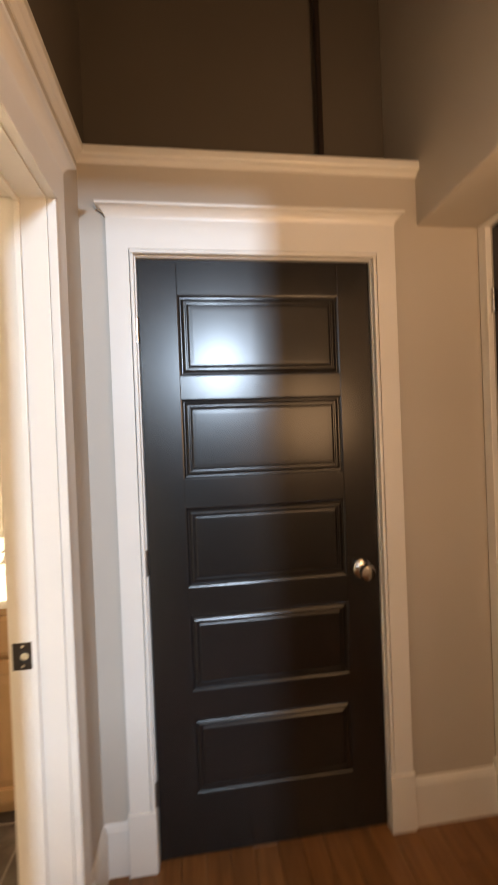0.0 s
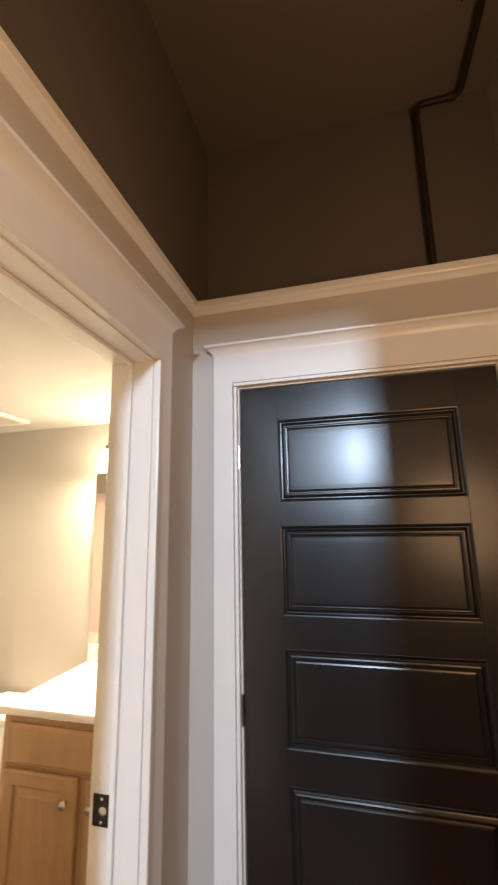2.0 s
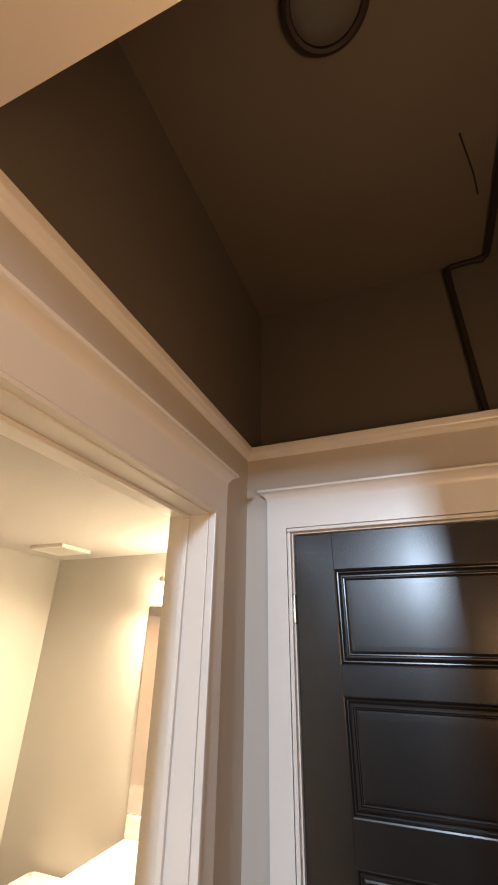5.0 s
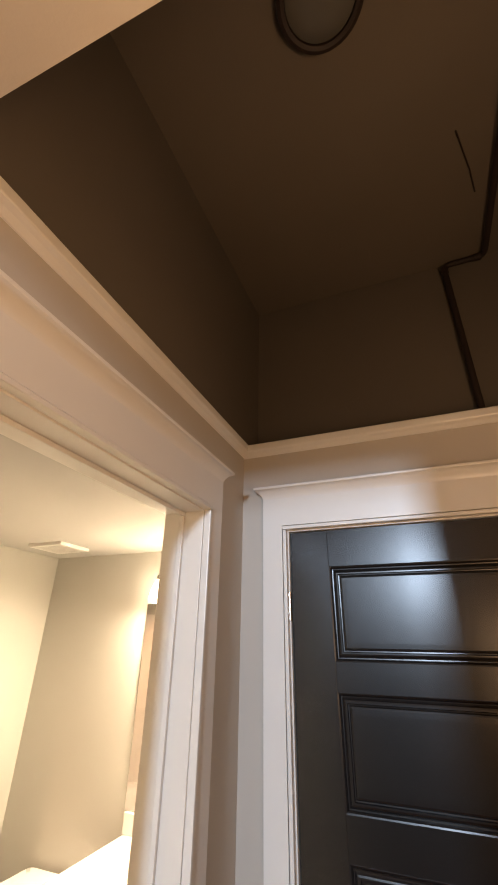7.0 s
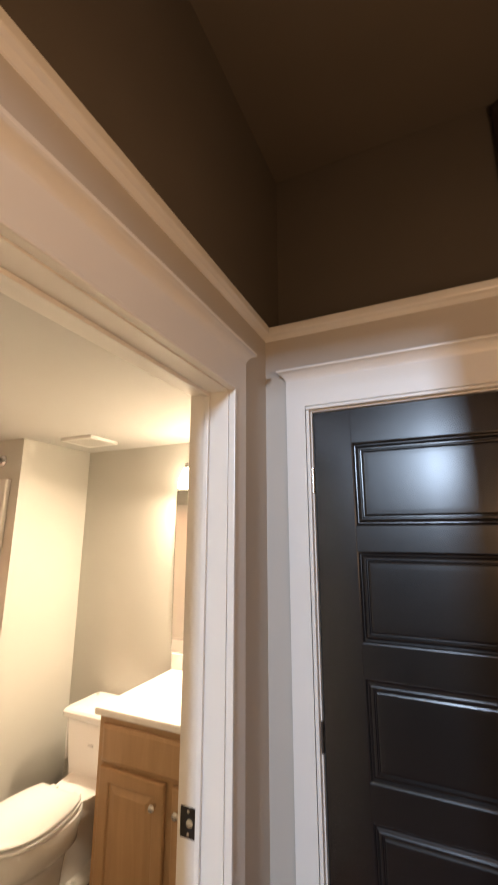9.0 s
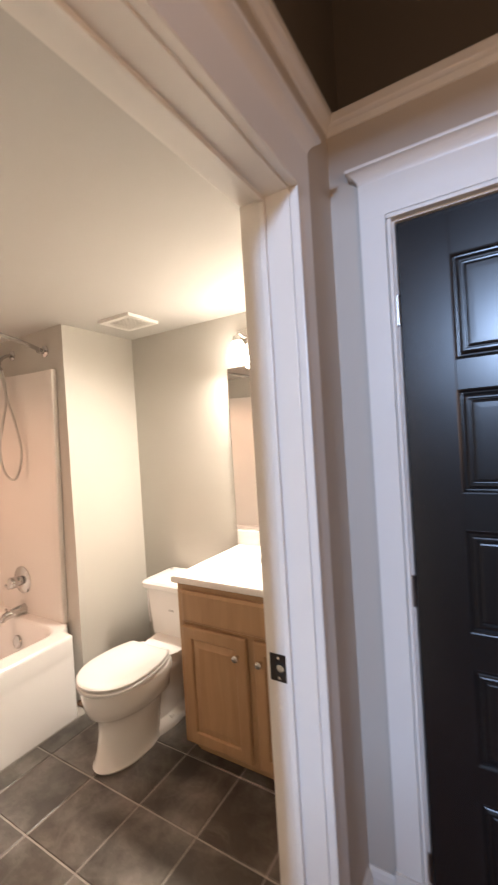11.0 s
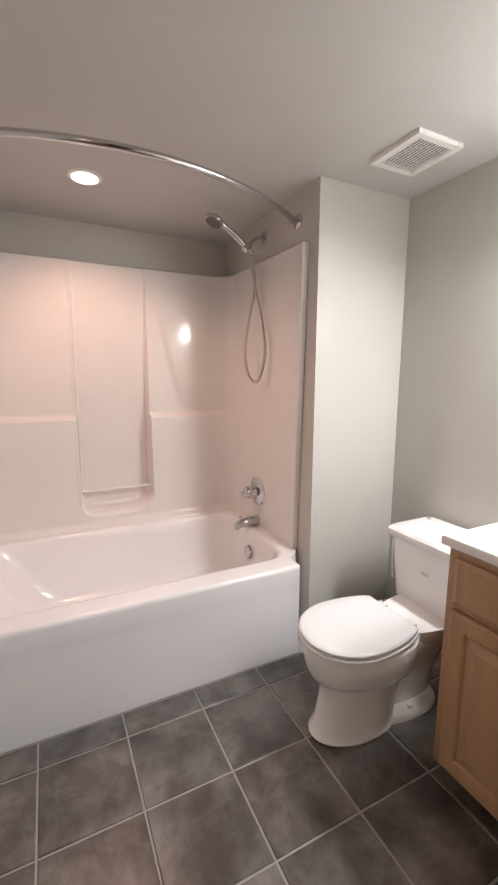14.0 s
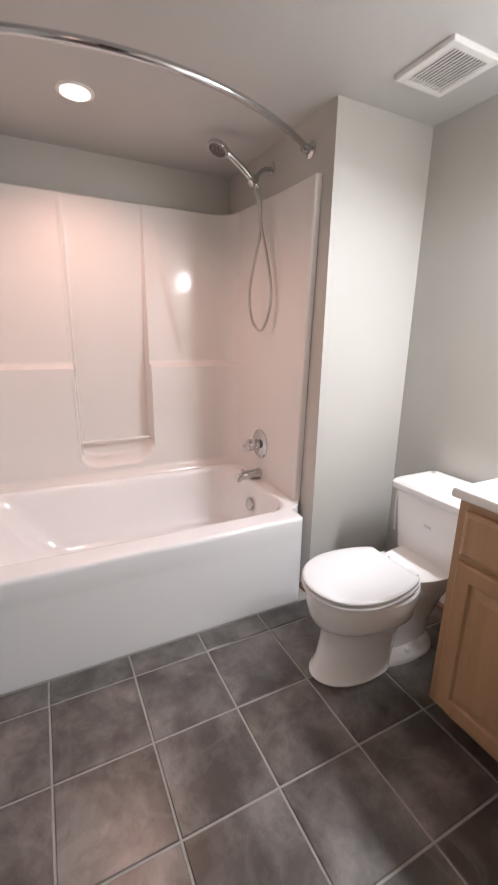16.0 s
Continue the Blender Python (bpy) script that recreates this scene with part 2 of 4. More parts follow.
def lathe(center, axis, profile, n=28, bm=None):
    """A turned shape: profile rows of (distance along axis, radius)."""
    ax = Vector(axis).normalized()
    s = ax.orthogonal().normalized()
    u = ax.cross(s)
    c = Vector(center)
    rings = [[c + ax * h + max(r, 0.0003) * (math.cos(2 * math.pi * k / n) * s + math.sin(2 * math.pi * k / n) * u) for k in range(n)] for h, r in profile]
    return loft(rings, True, True, bm)


def extrude_profile(profile, place, a, b):
    """A moulding: a closed profile of (out, up) swept straight from a to b along the run."""
    return loft([[place(a, o, u) for o, u in profile], [place(b, o, u) for o, u in profile]])


# ---- the plan ----
FW = 2.09          # hall front wall face, y
LW, BW = 0.325, 0.192   # wall between hall and bath: hall face and bath face, x
OP0, OP1, OPZ = 0.975, 1.785, 2.05   # bath doorway
D0, D1, DZ = 0.50, 1.315, 2.042   # black door
RX = 1.755         # right wall of the nook
BACK = 2.903       # bath back wall face
COLX, COLY = -1.383, 2.374   # corner of the pipe chase beside the tub
BZ = 2.19          # bath ceiling
TX0, TX1 = -2.33, -1.335   # tub
TY0, TY1 = 0.83, 2.345

# ---- structure ----
floor_hall = solid("floor", boxes((LW - 0.135, 4.0, -5.2, 2.3, -0.12, -0.014)), M_HOLE, "dark subfloor below the oak boards of the hall", "floor", "structure")
solid("wall_front", boxes((LW, D0 - 0.012, FW, FW + 0.13, 0, 2.36), (D1 + 0.012, RX + 0.15, FW, FW + 0.13, 0, 2.36), (D0 - 0.012, D1 + 0.012, FW, FW + 0.13, DZ + 0.012, 2.36)),
      M_WALL, "greige painted hall wall around the black door", "wall", "structure")
# the last box, above 2.36, is unseen and added to block daylight
solid("wall_left", boxes((BW, LW, -5.2, OP0 - 0.018, 0, 2.36), (BW, LW, OP1 + 0.018, 3.05, 0, 2.36), (BW, LW, OP0 - 0.018, OP1 + 0.018, OPZ + 0.018, 2.36), (BW, LW, -5.2, 0.36, 2.36, 3.3)),
      M_WALL, "greige painted wall with the bathroom doorway", "wall", "structure")
solid("wall_right", boxes((RX, RX + 0.12, 2.042, FW, 0, 2.17), (RX, RX + 0.12, 0.87, 1.24, 0, 2.17), (RX, RX + 0.12, 1.24, 2.042, 2.161, 2.17)),
      M_WALL, "greige painted side wall beside a dark doorway", "wall", "structure")
solid("wall_upper_right", boxes((1.50, RX + 0.12, 0.87, 2.5, 2.17, 3.3), bevel=0.008), M_WALL, "greige upper wall over the nook, rounded drywall edge", "wall", "structure")
solid("beam", boxes((LW, 4.0, 0.36, 0.868, 2.38, 3.3)), M_BEAM, "painted soffit across the hall, warmly lit", "beam", "structure")
solid("wall_upper_front", boxes((-2.6, 1.5, 2.32, 2.42, 2.36, 3.3)), M_DARK, "dark brown painted upper wall above the ledge", "wall", "structure")
solid("wall_upper_left", boxes((BW, LW - 0.028, 0.36, 2.32, 2.365, 3.3)), M_DARK, "dark brown painted upper wall above the bathroom", "wall", "structure")
solid("ceiling_upper", boxes((-2.6, 4.1, -5.2, 2.5, 3.3, 3.4)), M_DARKCEIL, "dark brown painted high ceiling", "ceiling", "structure")
solid("wall_back", boxes((-2.6, 1.0, -5.2, -5.1, 0, 3.3), (1.4, 4.1, -5.2, -5.1, 0, 3.3), (1.0, 1.4, -5.2, -5.1, 0, 2.58), (1.0, 1.4, -5.2, -5.1, 3.25, 3.3)), M_WALL, "greige wall with a tall narrow window", "wall", "structure")
solid("wall_room_side", boxes((4.0, 4.1, -5.1, 0.87, 0, 3.3)), M_WALL, "greige side wall of the room behind", "wall", "structure")
# added out of view: its edge gives the daylight its upright limit
solid("wall_daylight_cutoff", boxes((1.015, 4.0, 0.0, 0.1, 0, 3.3)), M_WALL, "unseen greige wall added to cut the daylight across the door", "wall", "structure")
# unseen blocker, added so window light fades towards the bottom of the door
solid("wall_low_light_block", boxes((LW + 0.001, 3.999, -2.0, -1.9, 0, 1.72)), M_WALL, "unseen greige wall added to keep daylight off the lower hall", "wall", "structure")
solid("wall_nook_back", boxes((RX + 0.12, 4.0, 0.36, 0.87, 0, 2.38)), M_WALL, "greige return wall of the hall", "wall", "structure")
solid("box_top", boxes((-2.5, BW - 0.002, -5.1, 3.05, 2.30, 2.36), (LW + 0.002, 1.5, FW + 0.132, 2.5, 2.30, 2.355)), M_DARK, "dark ledge on top of the bathroom box", "ledge", "structure")

# bathroom shell
solid("bath_floor", boxes((-2.5, BW + 0.135, TY0 - 0.1, 3.0, -0.12, -0.0035)), M_GROUT, "pale grey grout bed of the bathroom floor", "floor", "structure")
solid("wall_bath_back", boxes((COLX, BW, BACK, BACK + 0.1, 0, BZ + 0.11)), M_BATHWALL, "grey-green painted bathroom back wall", "wall", "structure")
solid("wall_chase", boxes((-2.5, COLX, COLY, BACK + 0.1, 0, BZ + 0.11)), M_BATHWALL, "grey painted pipe chase beside the tub", "wall", "structure")
solid("wall_tub_back", boxes((-2.5, -2.42, TY0 - 0.03, COLY, 0, BZ + 0.11)), M_BATHWALL, "grey painted wall above the tub surround", "wall", "structure")
solid("wall_bath_front", boxes((-2.5, BW, TY0 - 0.13, TY0 - 0.03, 0, BZ + 0.11)), M_BATHWALL, "grey painted bathroom wall by the doorway", "wall", "structure")
solid("ceiling", boxes((-2.5, BW, TY0 - 0.13, BACK + 0.1, BZ, BZ + 0.10)), M_CEIL, "off-white bathroom ceiling", "ceiling", "structure")


# ---- trim of the hall ----
def rail_front(a, o, u):
    return (a, FW - o, u)


def rail_left(a, o, u):
    return (LW + o, a, u)


RAIL = [(0, 2.344), (0.005, 2.345), (0.010, 2.350), (0.016, 2.355), (0.022, 2.357), (0.028, 2.360), (0.030, 2.364), (0.030, 2.386), (0.027, 2.390), (0, 2.390)]
RAILL = [(o * 0.93, u + 0.004) for o, u in RAIL]
solid("trim_rail_front", extrude_profile(RAIL, rail_front, LW + 0.001, 1.50), M_TRIM, "painted picture rail capping the hall front wall", "trim", "structure")
solid("trim_rail_left", extrude_profile(RAILL, rail_left, 0.10, FW - 0.002), M_TRIM, "painted picture rail capping the bathroom wall", "trim", "structure")


def casing(name, place, a0, a1, top, label, plinth=True, head=0.118, w=0.088):
    """Door casing with bead, backband, plinth blocks, a tall head board and a moulded cap. place(a, out, up)."""
    root = thing(name, (0, 0, 0), label, "door casing", kind="structure")

    def board(n, p0, p1, q0, q1, o0, o1, bevel=0.0012):
        bm = bmesh.new()
        box(bm, p0, p1, o0, o1, q0, q1, bevel=bevel)
        for v in bm.verts:
            v.co = Vector(place(v.co.x, v.co.y, v.co.z))
        return part(n, bm, M_TRIM, root)
    for s0, s1, bead0, bead1, pl0, pl1, bb0, bb1 in ((a0 - w, a0 - 0.004, a0 - 0.016, a0 - 0.004, a0 - w - 0.006, a0, a0 - w - 0.003, a0 - w + 0.012),
                                                   (a1 + 0.004, a1 + w, a1 + 0.004, a1 + 0.016, a1, a1 + w + 0.006, a1 + w - 0.012, a1 + w + 0.003)):
        z0 = 0.205 if plinth else 0.0
        board("side_board", s0 if s0 < a0 else s0 + 0.015, s1 - 0.015 if s0 < a0 else s1, z0, top + 0.0196, 0.0, 0.0188, 0.0002)
        board("bead", bead0, bead1, z0, top + 0.0035, 0.0, 0.022, 0.003)
        if plinth:
            board("plinth_block", pl0, pl1, 0.0, z0, 0.0, 0.026, 0.004)
    board("head_board", a0 - w, a1 + w, top + 0.0196, top + head + 0.001, 0.0, 0.019, 0.0002)
    board("head_bead", a0 - 0.0165, a1 + 0.0165, top + 0.0046, top + 0.0165, 0.0, 0.024, 0.003)
    cap = [(0, 0), (0.0190, 0), (0.0198, 0.004), (0.0215, 0.009), (0.0245, 0.015), (0.029, 0.021), (0.035, 0.027), (0.042, 0.031), (0.046, 0.033), (0.047, 0.036), (0.047, 0.041), (0.045, 0.0425), (0, 0.0425)]
    # the cap grows outwards with its profile, so its ends return to the wall
    rings = []
    for o, u in cap:
        e = max(0.0, o - 0.019)
        rings.append([place(a0 - w - e, 0, top + head + u), place(a0 - w - e, o, top + head + u), place(a1 + w + e, o, top + head + u), place(a1 + w + e, 0, top + head + u)])
    part("head_cap", loft(rings[1:-1]), M_TRIM, root, smooth=True)
    return root


casing("door_casing", lambda a, o, u: (a, FW - o, u), D0, D1, DZ, "white painted casing with plinth blocks and moulded cap around the black door")
casing("door_casing", lambda a, o, u: (LW + o, a, u), OP0, OP1, OPZ, "white painted casing with moulded cap around the bathroom doorway")
casing("door_casing", lambda a, o, u: (RX - o, a, u), 1.26, 2.039, 2.148, "white painted casing around the side doorway", head=0.09, w=0.046)

# jambs of the bath doorway, with door stop
jamb = thing("door_jamb", (BW, OP0, 0), "white painted wooden jamb lining the bathroom doorway", "door jamb", kind="structure")
part("side_jamb", boxes((BW - 0.002, LW, OP0 - 0.017, OP0, 0, OPZ + 0.017), bevel=0.0015), M_TRIM, jamb)
part("side_jamb", boxes((BW - 0.002, LW, OP1, OP1 + 0.017, 0, OPZ + 0.017), bevel=0.0015), M_TRIM, jamb)
part("head_jamb", boxes((BW - 0.002, LW, OP0, OP1, OPZ, OPZ + 0.017), bevel=0.0015), M_TRIM, jamb)
for stop in ((OP1 - 0.011, OP1 - 0.0005, 0, OPZ - 0.0125), (OP0 + 0.0005, OP0 + 0.011, 0, OPZ - 0.0125), (OP0 + 0.0005, OP1 - 0.0005, OPZ - 0.012, OPZ - 0.0005)):
    part("door_stop", boxes((BW + 0.057, BW + 0.071, *stop), bevel=0.002), M_TRIM, jamb)
strike = thing("strike_plate", (BW + 0.02, OP1, 0.9), "dull steel strike plate let into the white jamb", "strike plate")
part("plate", boxes((BW + 0.008, BW + 0.056, OP1 - 0.0025, OP1 + 0.001, 0.864, 0.932), bevel=0.001), M_BRONZE, strike)
# flat dark patch stands for the shade in the latch hole
part("latch_hole", boxes((BW + 0.024, BW + 0.046, OP1 - 0.0032, OP1 - 0.0024, 0.882, 0.914)), M_HOLE, strike, "dark patch for the shade in the latch hole")
# raised bright metal disc makes the light centre of the plate
part("latch_disc", lathe((BW + 0.037, OP1 - 0.003, 0.898), (0, -1, 0), [(0, 0.0105), (0.0015, 0.010), (0.0025, 0.006), (0.002, 0.0)], 20), M_CHROME, strike, "bright metal disc over the latch hole", True)
for screw_z in (0.923, 0.873):
    part("screw", lathe((BW + 0.032, OP1 - 0.0025, screw_z), (0, -1, 0), [(0, 0.004), (0.0012, 0.003)], 12), M_CHROME, strike)

# baseboards of the hall
BASE = [(0, 0.0), (0.014, 0.0), (0.014, 0.15), (0.009, 0.165), (0.004, 0.172), (0, 0.172)]
solid("baseboard", extrude_profile(BASE, lambda a, o, u: (a, FW - o, u), D1 + 0.096, RX - 0.02), M_TRIM, "white painted hall baseboard", "baseboard", "structure")
solid("baseboard", extrude_profile(BASE, lambda a, o, u: (a, FW - o, u), LW + 0.001, D0 - 0.096), M_TRIM, "short white painted hall baseboard in the corner", "baseboard", "structure")
solid("baseboard", extrude_profile(BASE, lambda a, o, u: (LW + o, a, u), OP1 + 0.096, FW - 0.016), M_TRIM, "short white painted baseboard beside the bathroom doorway", "baseboard", "structure")

# ---- doors ----
PANELS = ((1.920, 1.645), (1.566, 1.294), (1.197, 0.925), (0.830, 0.570), (0.473, 0.216))


def panel_door(name, place, a0, a1, top, label):
    root = thing(name, place(a0, 0, 0.01), label, "door", kind="structure")

    def put(n, bm, m, parent=root, lab="", smooth=False):
        for v in bm.verts:
            v.co = Vector(place(v.co.x, v.co.y, v.co.z))
        return part(n, bm, m, parent, lab, smooth)
    s0, s1 = a0 + 0.128, a1 - 0.118
    put("stile", boxes((a0, s0, 0.0, 0.035, 0.01, top), bevel=0.0015), M_BLACK)
    put("stile", boxes((s1, a1, 0.0, 0.035, 0.01, top), bevel=0.0015), M_BLACK)
    zs = [top] + [z for p in PANELS for z in p] + [0.01]
    for k in range(0, len(zs), 2):
        put("rail", boxes((s0, s1, 0.0, 0.035, zs[k + 1], zs[k]), bevel=0.0008), M_BLACK)
    for z1, z0 in PANELS:
        rings = []
        for inset, depth in ((0.0, 0.0003), (0.003, 0.0012), (0.006, 0.0034), (0.008, 0.0065), (0.011, 0.0068), (0.014, 0.0050), (0.017, 0.0026), (0.021, 0.0012), (0.025, 0.0012), (0.027, 0.0045), (0.030, 0.0048), (0.033, 0.0026), (0.037, 0.0014), (0.05, 0.0012)):
            rings.append([(s0 + inset, depth, z0 + inset), (s1 - inset, depth, z0 + inset), (s1 - inset, depth, z1 - inset), (s0 + inset, depth, z1 - inset)])
        put("panel", loft(rings, False, True), M_BLACK)
    return root, put


black_door, put = panel_door("door_1", lambda a, o, u: (a, 2.098 + o, u), D0 + 0.003, D1 - 0.003, DZ - 0.003, "glossy black five-panel door, closed in its white frame")
knob = put("knob", lathe((1.248, 0.0, 0.945), (0, -1, 0), [(0, 0.033), (0.006, 0.033), (0.010, 0.028), (0.014, 0.014), (0.030, 0.013), (0.036, 0.020), (0.046, 0.027), (0.056, 0.028), (0.063, 0.024), (0.066, 0.012)], 32), M_CHROME, black_door, "brushed nickel door knob", True)
for hz in (1.80, 1.02, 0.24):
    hinge = put("hinge", lathe((D0 - 0.003, -0.005, hz - 0.045), (0, 0, 1), [(0, 0.003), (0.003, 0.0065), (0.087, 0.0065), (0.09, 0.003)], 12), M_CHROME if hz > 1.5 else M_STEEL, black_door, "metal butt hinge", True)
solid("door_lining", boxes((D0 - 0.012, D0, FW + 0.0, FW + 0.12, 0, DZ + 0.012), (D1, D1 + 0.012, FW + 0.0, FW + 0.12, 0, DZ + 0.012), (D0, D1, FW + 0.0, FW + 0.12, DZ, DZ + 0.012)), M_TRIM, "white painted frame lining of the black door", "door frame", "structure")

side_door, put = panel_door("door_2", lambda a, o, u: (RX + 0.002 + o, a, u), 1.263, 2.038, 2.147, "black five-panel door of the side doorway, closed")
for hz in (1.885, 1.03, 0.25):
    put("hinge", lathe((2.036, -0.006, hz - 0.045), (0, 0, 1), [(0, 0.003), (0.003, 0.0075), (0.087, 0.0075), (0.09, 0.003)], 12), M_CHROME, side_door, "metal butt hinge", True)
solid("door_lining", boxes((RX + 0.040, RX + 0.12, 2.030, 2.0415, 0, 2.16), (RX + 0.040, RX + 0.12, 1.2405, 1.262, 0, 2.16), (RX + 0.040, RX + 0.12, 1.262, 2.030, 2.148, 2.16)), M_TRIM, "white painted frame lining of the side door", "door frame", "structure")

# ---- things on the high ceiling ----
pipe = thing("sprinkler_pipe", (1.217, 2.285, 2.36), "black painted pipe rising from the ledge and turning along the ceiling", "pipe")
part("pipe_run", sweep(rounded([(1.217, 2.285, 2.36), (1.217, 2.285, 3.262), (1.385, 2.285, 3.262), (1.385, -0.5, 3.262)], 0.035), 0.0125, 14), M_PIPE, pipe, smooth=True)
part("elbow", lathe((1.217, 2.285, 3.215), (0, 0, 1), [(0, 0.0140), (0.002, 0.0158), (0.030, 0.0158), (0.032, 0.0140)], 16), M_PIPE, pipe, smooth=True)
part("elbow", lathe((1.34, 2.285, 3.262), (1, 0, 0), [(0, 0.0140), (0.002, 0.0158), (0.030, 0.0158), (0.032, 0.0140)], 16), M_PIPE, pipe, smooth=True)
wire = solid("ceiling_cable", sweep([(1.33, 1.98, 3.2965), (1.305, 1.88, 3.2965), (1.25, 1.72, 3.2965)], 0.003, 8), M_PIPE, "thin dark cable stapled along the ceiling", "cable")
clight = thing("ceiling_light", (0.888, 1.215, 3.30), "round unlit flush ceiling light with a dark rim", "ceiling light")
part("rim", lathe((0.888, 1.215, 3.30), (0, 0, -1), [(0, 0.118), (0.02, 0.122), (0.045, 0.118), (0.05, 0.108), (0.046, 0.098), (0.03, 0.096)], 40), M_PIPE, clight, "dark metal rim", True)
part("diffuser", lathe((0.888, 1.215, 3.27), (0, 0, -1), [(0, 0.0955), (0.008, 0.0955), (0.016, 0.08), (0.021, 0.05), (0.023, 0.0)], 40), M_GLASSDULL, clight, "grey glass diffuser", True)

# ---- bathtub ----
def rrect(x0, x1, y0, y1, z, r, n=6):
    pts = []
    for cx, cy, a in ((x1 - r, y1 - r, 0), (x0 + r, y1 - r, 90), (x0 + r, y0 + r, 180), (x1 - r, y0 + r, 270)):
        for k in range(n + 1):
            t = radians(a + 90 * k / n)
            pts.append((cx + r * math.cos(t), cy + r * math.sin(t), z))
    return pts


TH = 0.455
tub = thing("bathtub", ((TX0 + TX1) / 2, (TY0 + TY1) / 2, 0), "white alcove bathtub with a plain apron", "bathtub")
TXS = -1.42


def tub_outline(z):
    """Outer edge of the tub: square but for the swept corner under the end panel."""
    pts = rrect(TX0, TXS, TY0, COLY - 0.002, z, 0.004)
    r = 0.125
    for k in range(7):
        t = radians(15 * k)
        pts[k] = (TXS - r + r * math.cos(t), COLY - 0.002 - r + r * math.sin(t), z)
    return pts


rings = [tub_outline(0.002), tub_outline(TH),
         rrect(TX0 + 0.125, TXS - 0.010, TY0 + 0.055, TY1 - 0.055, TH + 0.0005, 0.10), rrect(TX0 + 0.132, TXS - 0.020, TY0 + 0.064, TY1 - 0.062, TH - 0.003, 0.11),
         rrect(TX0 + 0.138, TXS - 0.030, TY0 + 0.075, TY1 - 0.068, TH - 0.014, 0.12), rrect(TX0 + 0.145, TXS - 0.038, TY0 + 0.09, TY1 - 0.073, TH - 0.035, 0.125), rrect(TX0 + 0.152, TXS - 0.046, TY0 + 0.13, TY1 - 0.080, TH - 0.09, 0.13),
         rrect(TX0 + 0.165, TXS - 0.062, TY0 + 0.23, TY1 - 0.095, 0.20, 0.135), rrect(TX0 + 0.18, TXS - 0.080, TY0 + 0.30, TY1 - 0.115, 0.13, 0.13), rrect(TX0 + 0.20, TXS - 0.105, TY0 + 0.335, TY1 - 0.14, 0.105, 0.12), rrect(TX0 + 0.24, TXS - 0.145, TY0 + 0.38, TY1 - 0.18, 0.095, 0.10)]
part("tub_shell", loft(rings), M_TUB, tub, smooth=True)
APRON = [(TXS - 0.003, 0.002), (TX1 + 0.010, 0.002), (TX1 + 0.008, TH - 0.13), (TX1 + 0.0075, TH - 0.105), (TX1 + 0.0105, TH - 0.09), (TX1 + 0.011, TH - 0.022), (TX1 + 0.0100, TH - 0.013), (TX1 + 0.006, TH - 0.005), (TX1, TH - 0.001), (TX1 - 0.008, TH), (TXS - 0.003, TH)]
AY1 = 2.285
arows = []
for inset, yy in ((0.0, TY0), (0.0, AY1 - 0.022), (0.002, AY1 - 0.012), (0.007, AY1 - 0.004), (0.016, AY1)):
    arows.append([(min(px, TX1 + 0.011 - inset), yy, min(pz, TH - inset * 0.6) if px > TXS else pz) for px, pz in APRON])
part("apron", loft(arows), M_TUB, tub, smooth=True)
part("overflow_plate", lathe((-1.83, TY1 - 0.086, 0.325), (0, -1, 0.12), [(0, 0.038), (0.008, 0.040), (0.016, 0.036), (0.020, 0.024), (0.021, 0.0)], 28), M_BRIGHT, tub, "chrome overflow plate", True)
part("drain", lathe((-1.83, TY1 - 0.34, 0.0955), (0, 0, 1), [(0, 0.035), (0.003, 0.034), (0.004, 0.02), (0.001, 0.0)], 24), M_BRIGHT, tub, "chrome drain", True)

# ---- surround: moulded back panel and end panels ----
SZ0, SZ1 = TH - 0.004, 1.962


def smooth_step(a, b, v):
    t = min(1.0, max(0.0, (v - a) / (b - a)))
    return t * t * (3 - 2 * t)


def back_depth(y, z):
    """How far the moulded back panel stands out from the wall at (y, z)."""
    channel = smooth_step(1.392, 1.418, y) * (1 - smooth_step(1.802, 1.814, y))
    fall = min(1.0, max(0.0, (1.93 - z) / 0.83))
    # upright side panels, with a ledge where the lower body begins
    sides = 0.080 + 0.010 * fall + 0.048 * (1 - smooth_step(1.094, 1.112, z)) + 0.012 * max(0.0, (1.09 - z) / 0.6)
    if y > 1.6:
        edge = 1.905 + (1.66 - z) * 0.225
        sides += 0.012 * smooth_step(edge - 0.03, edge + 0.012, y) * smooth_step(1.115, 1.30, z) * (1 - smooth_step(1.75, 1.93, z))
    # the channel between them sinks back downwards and scoops out at its foot
    zf = 0.520 + 0.075 * min(1.0, abs(y - 1.594) / 0.205) ** 5
    foot = 1 - smooth_step(zf, zf + 0.055, z)
    inner = 0.074 - 0.048 * fall
    inner += (sides - inner) * foot
    d = sides + (inner - sides) * channel
    # rounded rim on the near side of the channel, running round its foot
    rim = math.exp(-((y - 1.400 + 0.006 * fall) / 0.010) ** 2) * smooth_step(0.56, 0.62, z)
    d += 0.008 * rim * (1 - smooth_step(1.90, 1.95, z))
    # lip on the front edge of the ledges
    d += 0.006 * math.exp(-((z - 1.108) / 0.008) ** 2) * (1 - channel)
    # swept corner into the end panels
    for yc in (TY1 + 0.002, TY0):
        q = 1 - min(1.0, abs(yc - y) / 0.13)
        d += 0.10 * (1 - math.sqrt(max(0.0, 1 - q * q)))
    return d + 0.03 * (1 - smooth_step(SZ0, SZ0 + 0.05, z))


